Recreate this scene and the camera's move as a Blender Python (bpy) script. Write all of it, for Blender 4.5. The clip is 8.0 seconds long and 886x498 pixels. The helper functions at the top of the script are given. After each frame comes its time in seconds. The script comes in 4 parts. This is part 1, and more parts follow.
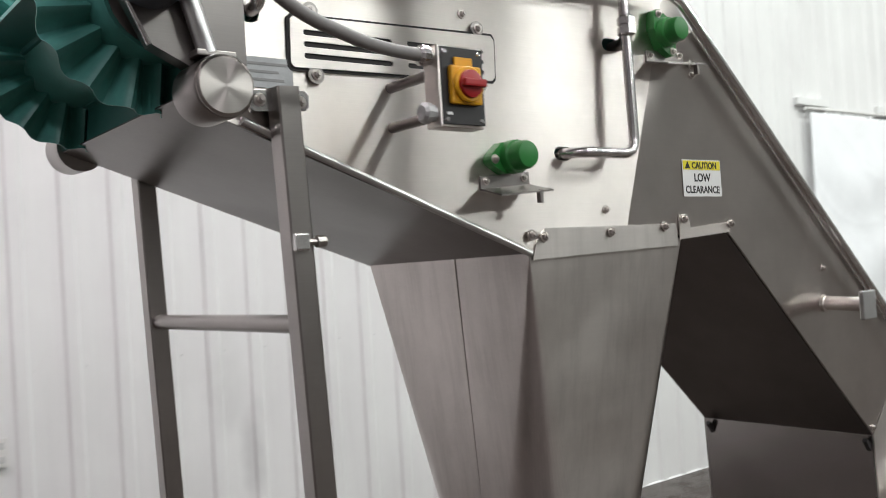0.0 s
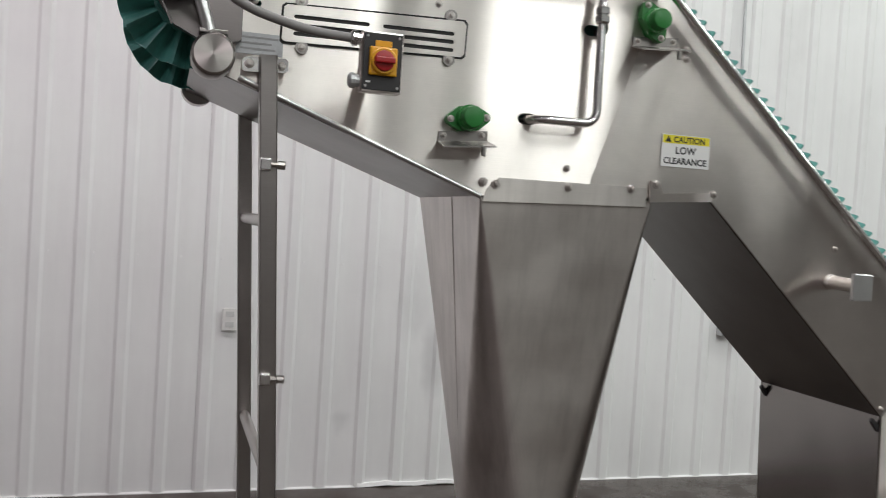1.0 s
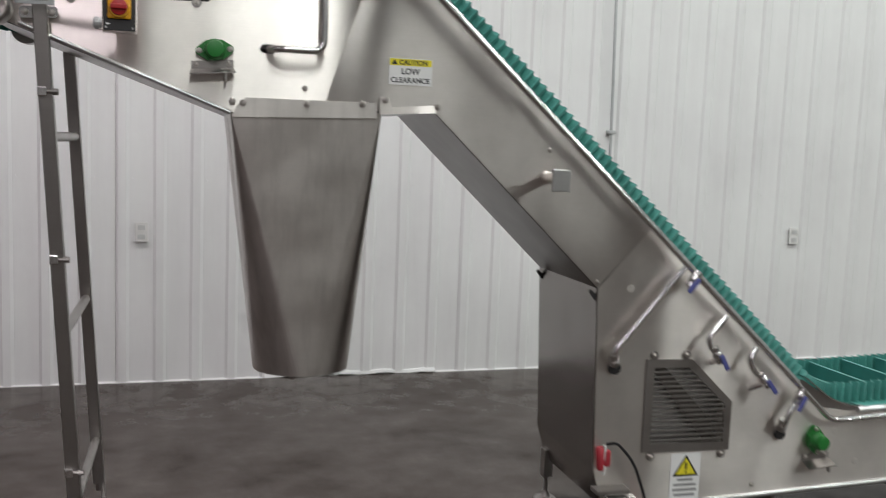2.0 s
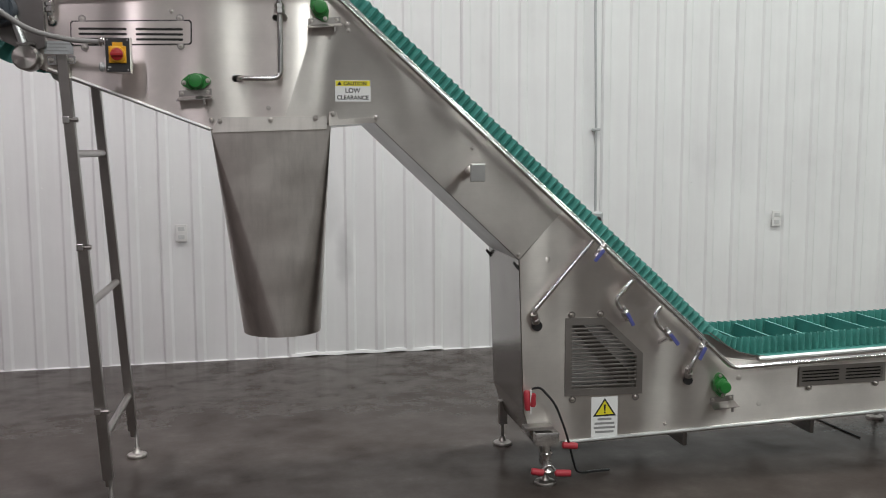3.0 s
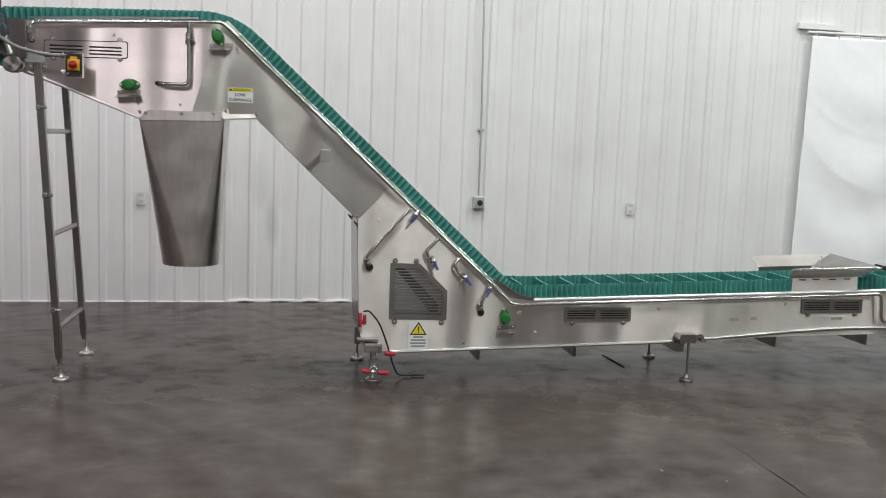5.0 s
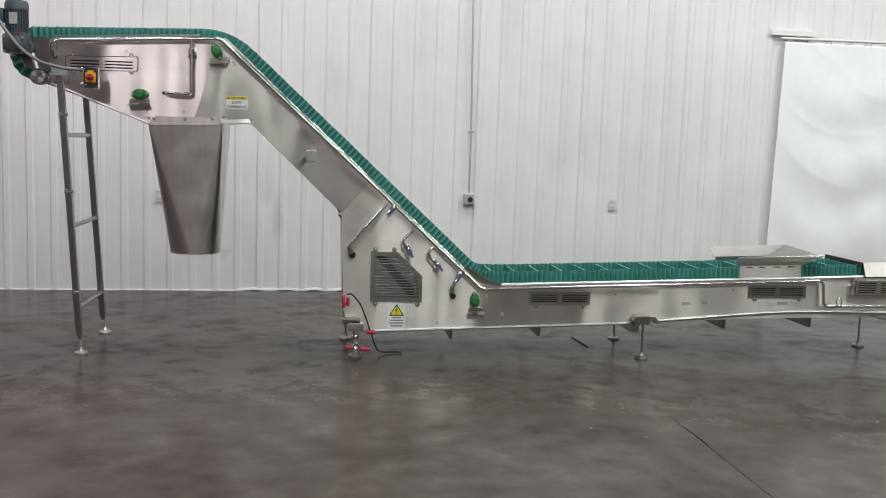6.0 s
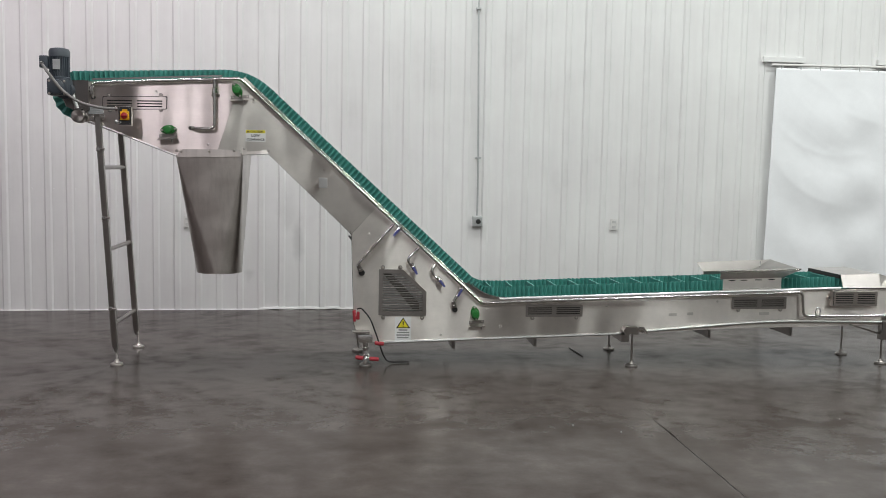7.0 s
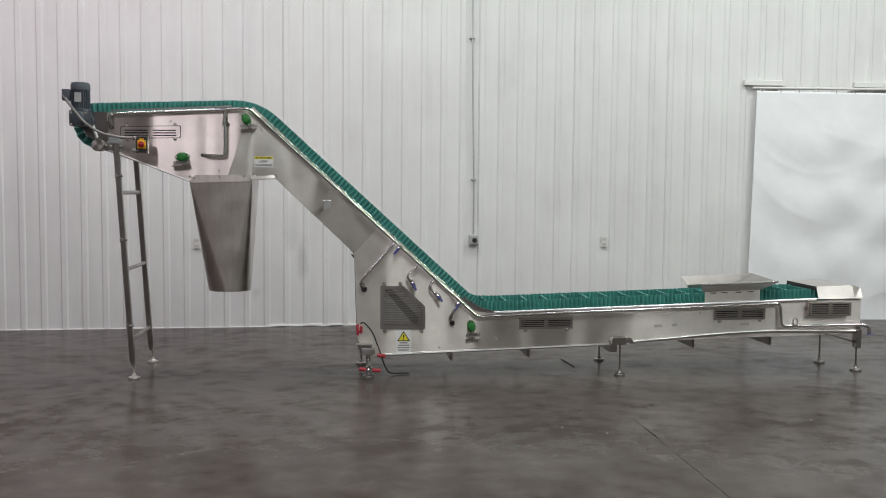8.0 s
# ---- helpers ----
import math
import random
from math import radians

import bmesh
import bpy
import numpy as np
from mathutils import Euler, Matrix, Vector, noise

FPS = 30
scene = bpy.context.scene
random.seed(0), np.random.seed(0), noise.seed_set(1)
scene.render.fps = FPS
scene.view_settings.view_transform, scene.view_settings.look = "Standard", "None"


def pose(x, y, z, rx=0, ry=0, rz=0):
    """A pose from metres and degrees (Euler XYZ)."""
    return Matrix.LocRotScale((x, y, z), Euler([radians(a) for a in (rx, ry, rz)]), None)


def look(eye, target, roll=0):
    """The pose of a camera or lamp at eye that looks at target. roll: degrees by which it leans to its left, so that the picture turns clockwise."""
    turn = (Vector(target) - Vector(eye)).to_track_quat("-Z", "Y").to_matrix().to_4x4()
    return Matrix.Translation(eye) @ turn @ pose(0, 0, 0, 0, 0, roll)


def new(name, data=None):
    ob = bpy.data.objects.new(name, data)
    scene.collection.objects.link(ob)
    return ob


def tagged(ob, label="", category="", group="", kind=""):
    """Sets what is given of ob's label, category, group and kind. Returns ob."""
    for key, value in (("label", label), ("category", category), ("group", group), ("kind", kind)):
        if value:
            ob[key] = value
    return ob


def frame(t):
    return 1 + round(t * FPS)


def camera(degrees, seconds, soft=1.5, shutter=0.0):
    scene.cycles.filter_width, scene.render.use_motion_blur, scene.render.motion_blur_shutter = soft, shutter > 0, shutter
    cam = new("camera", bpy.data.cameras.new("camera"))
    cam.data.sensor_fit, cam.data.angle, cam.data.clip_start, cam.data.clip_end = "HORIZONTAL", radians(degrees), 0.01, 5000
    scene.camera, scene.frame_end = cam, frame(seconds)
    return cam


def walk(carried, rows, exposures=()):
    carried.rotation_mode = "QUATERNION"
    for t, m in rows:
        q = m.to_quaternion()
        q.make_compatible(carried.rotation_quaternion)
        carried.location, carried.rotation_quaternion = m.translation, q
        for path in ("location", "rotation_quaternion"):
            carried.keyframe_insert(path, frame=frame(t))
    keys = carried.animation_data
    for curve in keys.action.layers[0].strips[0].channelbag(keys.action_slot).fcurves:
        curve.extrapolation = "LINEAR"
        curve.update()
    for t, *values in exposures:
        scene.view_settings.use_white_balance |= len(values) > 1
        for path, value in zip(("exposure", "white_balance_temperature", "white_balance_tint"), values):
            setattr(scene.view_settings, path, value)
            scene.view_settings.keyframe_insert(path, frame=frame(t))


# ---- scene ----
cam = camera(51.1, 8.0, soft=0.9, shutter=0.4)
PATH = [
    (0, (-0.761, -1.244, 1.423), (0.471, 0.331, 1.469), -3.5),
    (0.5, (-0.554, -1.627, 1.407), (0.334, 0.165, 1.382), -1.4),
    (0.8, (-0.398, -1.872, 1.393), (0.267, 0.014, 1.348), 3.0),
    (1, (-0.287, -2.043, 1.38), (0.292, -0.129, 1.32), 3.6),
    (1.2, (-0.193, -2.22, 1.357), (0.319, -0.287, 1.324), 3.6),
    (1.5, (-0.008, -2.433, 1.364), (0.536, -0.512, 1.25), 3.1),
    (2, (0.301, -2.781, 1.37), (0.829, -0.864, 1.15), 2.2),
    (2.2, (0.393, -2.937, 1.352), (0.898, -1.017, 1.108), 1.8),
    (3.3, (0.707, -3.837, 1.373), (1.027, -1.874, 1.167), -0.1),
    (3.5, (0.749, -4.016, 1.355), (1.07, -2.054, 1.141), 0.4),
    (4, (0.883, -4.439, 1.366), (1.277, -2.494, 1.116), 1.7),
    (4.5, (1.066, -4.835, 1.368), (1.433, -2.882, 1.142), 1.8),
    (4.7, (1.118, -4.998, 1.373), (1.48, -3.044, 1.147), 2.0),
    (5.8, (1.409, -5.784, 1.367), (1.669, -3.815, 1.139), 2.3),
    (6, (1.462, -5.913, 1.386), (1.728, -3.944, 1.159), 2.0),
    (6.5, (1.522, -6.213, 1.395), (1.76, -4.236, 1.212), 1.2),
    (7, (1.598, -6.466, 1.398), (1.796, -4.484, 1.223), 1.1),
    (7.5, (1.637, -6.666, 1.42), (1.842, -4.683, 1.254), 0.8),
    (8, (1.573, -6.875, 1.412), (1.772, -4.889, 1.28), 0.5),
]
EXPOSURES = [(0.0, 0.24), (0.5, 0.12), (1.0, -0.05), (2.0, -0.11), (3.5, -0.05), (4.5, -0.02), (6.0, 0.0), (8.0, -0.20)]
walk(cam, [(t, look(eye, target, roll)) for t, eye, target, roll in PATH], EXPOSURES)

# ---- world and lights ----
world = bpy.data.worlds.new("world")
scene.world = world
world.use_nodes = True
world.node_tree.nodes["Background"].inputs["Color"].default_value = (0.9, 0.95, 1.0, 1)
world.node_tree.nodes["Background"].inputs["Strength"].default_value = 0.02


def strip_lamp(x, y, z, sx, sy, watts, colour):
    data = bpy.data.lights.new("ceiling_lamp", "AREA")
    data.shape, data.size, data.size_y, data.energy, data.color = "RECTANGLE", sx, sy, watts, colour
    ob = new("ceiling_lamp", data)
    ob.matrix_world = pose(x, y, z)
    return ob


WARM, COOL = (1.0, 0.912, 0.965), (0.955, 1.0, 0.972)
LAMPS = ((-3.2, 0.7, 60), (-0.6, 0.7, 60), (2.1, 0.7, 60), (4.7, 0.7, 55), (7.4, 0.2, 114),
         (-2.9, -3.2, 65), (0.85, -3.2, 62), (2.3, -3.2, 54), (5.4, -3.2, 65), (8.4, -3.2, 60),
         (-0.9, -7.4, 105), (3.4, -7.4, 105), (7.3, -7.4, 90), (9.2, -7.2, 100), (0.6, -10.2, 90))
for lx, ly, watts in LAMPS:
    sx, sy = (1.2, 0.5) if ly > 0 else (0.32, 2.4)
    strip_lamp(lx, ly, 4.85, sx, sy, watts, WARM if lx < 0.5 else COOL)


# ---- materials ----
WALL_Y, PITCH, PHASE = 2.59, 0.1977, -0.254
def material(name):
    m = bpy.data.materials.new(name)
    m.use_nodes = True
    nt = m.node_tree
    return m, nt, nt.nodes["Principled BSDF"]


def link(nt, a, b):
    nt.links.new(a, b)


def coords(nt, scale=(1, 1, 1), rot=(0, 0, 0)):
    tc = nt.nodes.new("ShaderNodeTexCoord")
    mp = nt.nodes.new("ShaderNodeMapping")
    mp.inputs["Scale"].default_value = scale
    mp.inputs["Rotation"].default_value = rot
    link(nt, tc.outputs["Object"], mp.inputs["Vector"])
    return mp.outputs["Vector"]


def noise_tex(nt, vec, scale, detail=4, rough=0.55):
    n = nt.nodes.new("ShaderNodeTexNoise")
    n.inputs["Scale"].default_value, n.inputs["Detail"].default_value, n.inputs["Roughness"].default_value = scale, detail, rough
    link(nt, vec, n.inputs["Vector"])
    return n.outputs["Fac"]


def remap(nt, fac, a, b, lo=0.15, hi=0.85):
    r = nt.nodes.new("ShaderNodeMapRange")
    r.interpolation_type = "SMOOTHSTEP"
    r.inputs["From Min"].default_value, r.inputs["From Max"].default_value = lo, hi
    r.inputs["To Min"].default_value, r.inputs["To Max"].default_value = a, b
    link(nt, fac, r.inputs["Value"])
    return r.outputs["Result"]


def sheen(nt, fac, rough, spread=0.18):
    """Roughness that wanders a little round its mean, either satin or polished throughout."""
    lo, hi = rough * (1 - spread), min(1, rough * (1 + spread))
    if rough >= 0.28:
        lo = max(lo, 0.282)
    else:
        hi = min(hi, 0.266)
    return remap(nt, fac, lo, hi)


def ramp(nt, fac, stops):
    r = nt.nodes.new("ShaderNodeValToRGB")
    el = r.color_ramp.elements
    while len(el) < len(stops):
        el.new(0.5)
    for e, (p, c) in zip(el, stops):
        e.position, e.color = p, (*c, 1)
    link(nt, fac, r.inputs["Fac"])
    return r.outputs["Color"]


def bump(nt, bsdf, height, strength, distance, before=None):
    b = nt.nodes.new("ShaderNodeBump")
    b.inputs["Strength"].default_value, b.inputs["Distance"].default_value = strength, distance
    link(nt, height, b.inputs["Height"])
    if before is not None:
        link(nt, before, b.inputs["Normal"])
    link(nt, b.outputs["Normal"], bsdf.inputs["Normal"])
    return b.outputs["Normal"]


def brushed_steel(name, rough=0.31, aniso=0.97, turn=0.25, grain=0.0, dent=0.25, blotch=0.84, tone=0.70, tint=(1.0, 0.935, 0.89), bow=0.0, streaky=0.0):
    """Stainless steel, brushed along grain (radians from the x axis, in the x-z plane)."""
    m, nt, p = material(name)
    p.inputs["Metallic"].default_value = 1.0
    fine = noise_tex(nt, coords(nt, (8, 60, 1500), (0, grain, 0)), 1.0, 2)
    blot = noise_tex(nt, coords(nt), 5.0, 5, 0.6)
    smear = noise_tex(nt, coords(nt, (2.2, 2.2, 3.2), (0, grain, 0)), 1.7, 3)
    mix = nt.nodes.new("ShaderNodeMath")
    mix.operation = "MULTIPLY_ADD"
    link(nt, fine, mix.inputs[0])
    mix.inputs[1].default_value = 0.35
    link(nt, blot, mix.inputs[2])
    c = ramp(nt, mix.outputs[0], [(0.35, tuple(tone * blotch * k for k in tint)), (0.9, tuple(min(1, tone * 1.1 * k) for k in tint))])
    if streaky:
        run = noise_tex(nt, coords(nt, (26, 26, 1.6)), 1.0, 5, 0.65)
        mul = nt.nodes.new("ShaderNodeVectorMath")
        mul.operation = "SCALE"
        link(nt, c, mul.inputs[0])
        link(nt, remap(nt, run, 1.0 + 0.5 * streaky, 1.0 - streaky, 0.42, 0.72), mul.inputs["Scale"])
        c = mul.outputs["Vector"]
    link(nt, c, p.inputs["Base Color"])
    link(nt, sheen(nt, smear, rough), p.inputs["Roughness"])
    p.inputs["Anisotropic"].default_value = aniso
    p.inputs["Anisotropic Rotation"].default_value = turn
    if aniso > 0:
        t = nt.nodes.new("ShaderNodeTangent")
        t.direction_type, t.axis = "RADIAL", "Z"
        link(nt, t.outputs["Tangent"], p.inputs["Tangent"])
    n = bump(nt, p, noise_tex(nt, coords(nt, (1, 1, 1)), 2.4, 1), dent, 0.01)
    if bow:
        bump(nt, p, noise_tex(nt, coords(nt, (2.3, 1, 0.35), (0, grain, 0)), 1.0, 1), 1.0, bow, n)
    return m


def simple(name, colour, rough=0.5, metal=0.0, vary=0.12, scale=12.0, bumpy=0.15, depth=0.001):
    m, nt, p = material(name)
    f = noise_tex(nt, coords(nt), scale, 5, 0.6)
    g = noise_tex(nt, coords(nt), scale * 9, 3, 0.6)
    a = nt.nodes.new("ShaderNodeMath")
    a.operation = "MULTIPLY_ADD"
    link(nt, g, a.inputs[0])
    a.inputs[1].default_value = 0.4
    link(nt, f, a.inputs[2])
    c = ramp(nt, a.outputs[0], [(0.45, tuple(k * (1 - vary) for k in colour)), (0.95, tuple(min(1, k * (1 + vary)) for k in colour))])
    link(nt, c, p.inputs["Base Color"])
    p.inputs["Metallic"].default_value = metal
    link(nt, sheen(nt, f, rough, 0.15), p.inputs["Roughness"])
    bump(nt, p, a.outputs[0], bumpy, depth)
    return m


def floor_material():
    m, nt, p = material("polished_concrete")
    big = noise_tex(nt, coords(nt, (1, 1.1, 1)), 1.5, 7, 0.66)
    mid = noise_tex(nt, coords(nt, (1, 1.1, 1)), 5.5, 5, 0.62)
    sand = noise_tex(nt, coords(nt), 60, 3, 0.7)
    a = nt.nodes.new("ShaderNodeMath")
    a.operation = "MULTIPLY_ADD"
    link(nt, mid, a.inputs[0])
    a.inputs[1].default_value = 0.95
    link(nt, big, a.inputs[2])
    b = nt.nodes.new("ShaderNodeMath")
    b.operation = "MULTIPLY_ADD"
    link(nt, sand, b.inputs[0])
    b.inputs[1].default_value = 0.18
    link(nt, a.outputs[0], b.inputs[2])
    h = nt.nodes.new("ShaderNodeMath")
    h.operation = "MULTIPLY"
    link(nt, b.outputs[0], h.inputs[0])
    h.inputs[1].default_value = 0.5
    c = ramp(nt, h.outputs[0], [(0.38, (0.045, 0.0365, 0.0322)), (0.47, (0.0565, 0.0463, 0.0410)), (0.53, (0.063, 0.0520, 0.0462)), (0.60, (0.0715, 0.0596, 0.0530)), (0.70, (0.090, 0.076, 0.068))])
    link(nt, c, p.inputs["Base Color"])
    fleck = noise_tex(nt, coords(nt, (1, 1.2, 1)), 5.5, 6, 0.62)
    link(nt, remap(nt, fleck, 0.235, 0.268, 0.25, 0.75), p.inputs["Roughness"])
    link(nt, remap(nt, h.outputs[0], 0.03, 0.20, 0.42, 0.64), p.inputs["Specular IOR Level"])
    p.inputs["Specular Tint"].default_value = (1.0, 0.955, 0.93, 1)
    n = bump(nt, p, sand, 0.05, 0.001)
    bump(nt, p, mid, 0.05, 0.0008, n)
    return m


def wall_material():
    m, nt, p = material("white_painted_steel_sheet")
    streak = noise_tex(nt, coords(nt, (9, 9, 0.6)), 1.0, 5, 0.6)
    dirt = noise_tex(nt, coords(nt), 1.3, 6, 0.62)
    a = nt.nodes.new("ShaderNodeMath")
    a.operation = "MULTIPLY_ADD"
    link(nt, streak, a.inputs[0])
    a.inputs[1].default_value = 0.6
    link(nt, dirt, a.inputs[2])
    c = ramp(nt, a.outputs[0], [(0.42, (0.67, 0.66, 0.655)), (0.66, (0.75, 0.742, 0.738)), (1.0, (0.81, 0.81, 0.80))])
    # soft grey smudges with wobbly edges at three spots on the sheet
    tc = nt.nodes.new("ShaderNodeTexCoord")
    wob = nt.nodes.new("ShaderNodeTexNoise")
    wob.inputs["Scale"].default_value = 5.0
    mixw = nt.nodes.new("ShaderNodeVectorMath")
    mixw.operation = "MULTIPLY_ADD"
    link(nt, tc.outputs["Object"], wob.inputs["Vector"])
    link(nt, wob.outputs["Color"], mixw.inputs[0])
    mixw.inputs[1].default_value = (0.12, 0.0, 0.25)
    link(nt, tc.outputs["Object"], mixw.inputs[2])
    for cx, cz, wx, wz, deep in ((1.09, 0.66, 0.06, 0.24, 0.80), (0.98, 0.95, 0.09, 0.20, 0.90), (0.62, 0.33, 0.05, 0.05, 0.88)):
        mp = nt.nodes.new("ShaderNodeMapping")
        mp.vector_type = "TEXTURE"
        mp.inputs["Location"].default_value = (cx + 0.06, WALL_Y, cz + 0.12)
        mp.inputs["Scale"].default_value = (wx, 1.0, wz)
        ln = nt.nodes.new("ShaderNodeVectorMath")
        ln.operation = "LENGTH"
        mul = nt.nodes.new("ShaderNodeVectorMath")
        mul.operation = "SCALE"
        link(nt, mixw.outputs["Vector"], mp.inputs["Vector"])
        link(nt, mp.outputs["Vector"], ln.inputs[0])
        link(nt, c, mul.inputs[0])
        link(nt, remap(nt, ln.outputs["Value"], deep, 1.0, 0.2, 1.3), mul.inputs["Scale"])
        c = mul.outputs["Vector"]
    link(nt, c, p.inputs["Base Color"])
    link(nt, remap(nt, dirt, 0.38, 0.55), p.inputs["Roughness"])
    bump(nt, p, noise_tex(nt, coords(nt, (2.5, 2.5, 1.2)), 1.6, 3), 0.35, 0.012)
    return m


STEEL = brushed_steel("brushed_stainless_steel", rough=0.30, aniso=1.0, tone=0.78, bow=0.032)
STEEL_SLOPE = brushed_steel("brushed_stainless_steel_diagonal", rough=0.29, aniso=0.97, turn=0.13, grain=0.735, dent=0.24, tone=0.65, bow=0.045)
# same stainless, with the shade of undersides put into a darker tone
STEEL_SHADED = brushed_steel("stainless_shaded_tone", rough=0.3, aniso=0.0, tone=0.21, tint=(1.0, 0.93, 0.90), dent=0.1)
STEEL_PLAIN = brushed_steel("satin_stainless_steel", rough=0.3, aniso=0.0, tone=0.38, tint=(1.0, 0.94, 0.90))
# same stainless again, dim floor reflections put into its lower tone
STEEL_UNDER = brushed_steel("stainless_half_shaded_tone", rough=0.2, aniso=0.0, tone=0.33, tint=(1.0, 0.94, 0.90), dent=0.1)
LOUVRE = brushed_steel("blasted_stainless_steel", rough=0.42, aniso=0.0, tone=0.36)
TURNED = brushed_steel("turned_stainless_steel", rough=0.3, aniso=0.85, turn=0.0, tone=0.46)
for n in TURNED.node_tree.nodes:
    if n.bl_idname == "ShaderNodeTangent":
        n.axis = "Y"
STEEL_BRIGHT = brushed_steel("bright_satin_steel", rough=0.33, aniso=0.0, tone=0.58)
STEEL_CHUTE = brushed_steel("chute_stainless_steel", rough=0.38, aniso=0.75, turn=0.25, tone=0.56, dent=0.15, blotch=0.82, streaky=0.09)
POLISHED = brushed_steel("polished_stainless_tube", rough=0.2, aniso=0.0, tone=0.7, tint=(1, 0.98, 0.97))
WHITE_LIP = brushed_steel("bright_rounded_lip", rough=0.34, aniso=0.0, tone=0.74, tint=(1, 1, 1))
BELT = simple("teal_belt_rubber", (0.078, 0.282, 0.246), 0.4, 0, 0.2, 9, 0.2)
# cleat tops paler, faces darker: overhead light put into the rubber colours
CLEAT_TOPLIT = simple("toplit_cleat_edge", (0.15, 0.42, 0.37), 0.5, 0, 0.15, 14, 0.15)
CLEAT = simple("teal_cleat_rubber", (0.034, 0.165, 0.145), 0.45, 0, 0.15, 14, 0.15)
GREEN = simple("green_plastic", (0.022, 0.185, 0.036), 0.35, 0, 0.12, 30, 0.1)
WHITE_PL = simple("white_plastic", (0.72, 0.71, 0.69), 0.45, 0, 0.06, 20, 0.1)
LABEL_W = simple("white_vinyl", (0.80, 0.80, 0.79), 0.4, 0, 0.03, 20, 0.02)
LABEL_Y = simple("yellow_vinyl", (0.78, 0.68, 0.035), 0.4, 0, 0.05, 20, 0.02)
INK = simple("black_ink", (0.015, 0.015, 0.016), 0.5, 0, 0.1, 20, 0.02)
GREY_LABEL = simple("worn_silver_sticker", (0.42, 0.43, 0.44), 0.35, 0.3, 0.15, 25, 0.05)
PALE_GREY = simple("pale_grey_plastic", (0.55, 0.55, 0.54), 0.4, 0, 0.08, 25, 0.05)
GREY_INK = simple("grey_ink", (0.28, 0.28, 0.28), 0.5, 0, 0.1, 20, 0.02)
BLACK = simple("black_plastic", (0.022, 0.021, 0.022), 0.4, 0, 0.15, 30, 0.15)
# near-black that paints the shade inside slots and gaps
DARK = simple("inner_shade_black", (0.02, 0.019, 0.018), 0.7, 0, 0.2, 10, 0.1)
YELLOW = simple("yellow_plastic", (0.72, 0.36, 0.012), 0.35, 0, 0.08, 25, 0.1)
RED = simple("red_plastic", (0.36, 0.015, 0.018), 0.35, 0, 0.1, 25, 0.1)
REDGRIP = simple("red_rubber_grip", (0.42, 0.035, 0.05), 0.45, 0, 0.1, 25, 0.1)
BLUE = simple("blue_vinyl_grip", (0.09, 0.10, 0.30), 0.4, 0, 0.1, 25, 0.1)
MOTOR = simple("slate_grey_paint", (0.062, 0.075, 0.092), 0.38, 0, 0.15, 16, 0.2)
CABLE = simple("grey_cable_sheath", (0.24, 0.23, 0.225), 0.5, 0, 0.1, 20, 0.15)
GALV = simple("galvanised_conduit", (0.50, 0.51, 0.51), 0.45, 0.5, 0.12, 18, 0.1)
CLOTH = simple("white_curtain_cloth", (0.92, 0.93, 0.95), 0.6, 0, 0.03, 6, 0.25, 0.004)
WALL = wall_material()
# unseen walls and ceiling, greyed so the steel mirrors a darker hall
PLAIN_WALL = simple("plain_wall_paint", (0.30, 0.295, 0.29), 0.6, 0, 0.06, 1.2, 0.2, 0.004)
CEIL = simple("ceiling_paint", (0.22, 0.22, 0.22), 0.7, 0, 0.06, 1.0, 0.2)
FLOOR = floor_material()
JOINT = simple("joint_filler", (0.048, 0.038, 0.033), 0.42, 0, 0.25, 6, 0.2)


# ---- building helpers ----
def part(name, bm, mat, parent=None, label="", smooth=False, crease=38):
    """Links a bmesh, made in world coordinates, as one mesh object under its thing or part."""
    me = bpy.data.meshes.new(name)
    bmesh.ops.recalc_face_normals(bm, faces=bm.faces)
    bm.to_mesh(me)
    bm.free()
    if smooth:
        for f in me.polygons:
            f.use_smooth = True
        me.set_sharp_from_angle(angle=radians(crease))
    me.materials.append(mat)
    ob = new(name, me)
    if parent is not None:
        ob.parent = parent
        if parent.type == "EMPTY":
            ob.matrix_parent_inverse = Matrix.Translation(-Vector(parent.location))
    if label:
        ob["label"] = label
    return ob


def thing(name, base, label, category, group=""):
    return tagged(new(name), label, category, group) if base is None else at(tagged(new(name), label, category, group), base)


def at(ob, base):
    ob.location = base
    ob.empty_display_size = 0.1
    return ob


def box(x0, x1, y0, y1, z0, z1, bev=0.0, bm=None, m=None):
    b = bmesh.new()
    bmesh.ops.create_cube(b, size=1.0)
    for v in b.verts:
        v.co = Vector((x0 + (v.co.x + 0.5) * (x1 - x0), y0 + (v.co.y + 0.5) * (y1 - y0), z0 + (v.co.z + 0.5) * (z1 - z0)))
    if bev:
        bmesh.ops.bevel(b, geom=b.edges[:], offset=bev, segments=2, affect="EDGES", profile=0.6)
    if m is not None:
        bmesh.ops.transform(b, matrix=m, verts=b.verts)
    return join(bm, b)


def join(bm, b):
    if bm is None:
        return b
    me = bpy.data.meshes.new("tmp")
    b.to_mesh(me)
    b.free()
    bm.from_mesh(me)
    bpy.data.meshes.remove(me)
    return bm


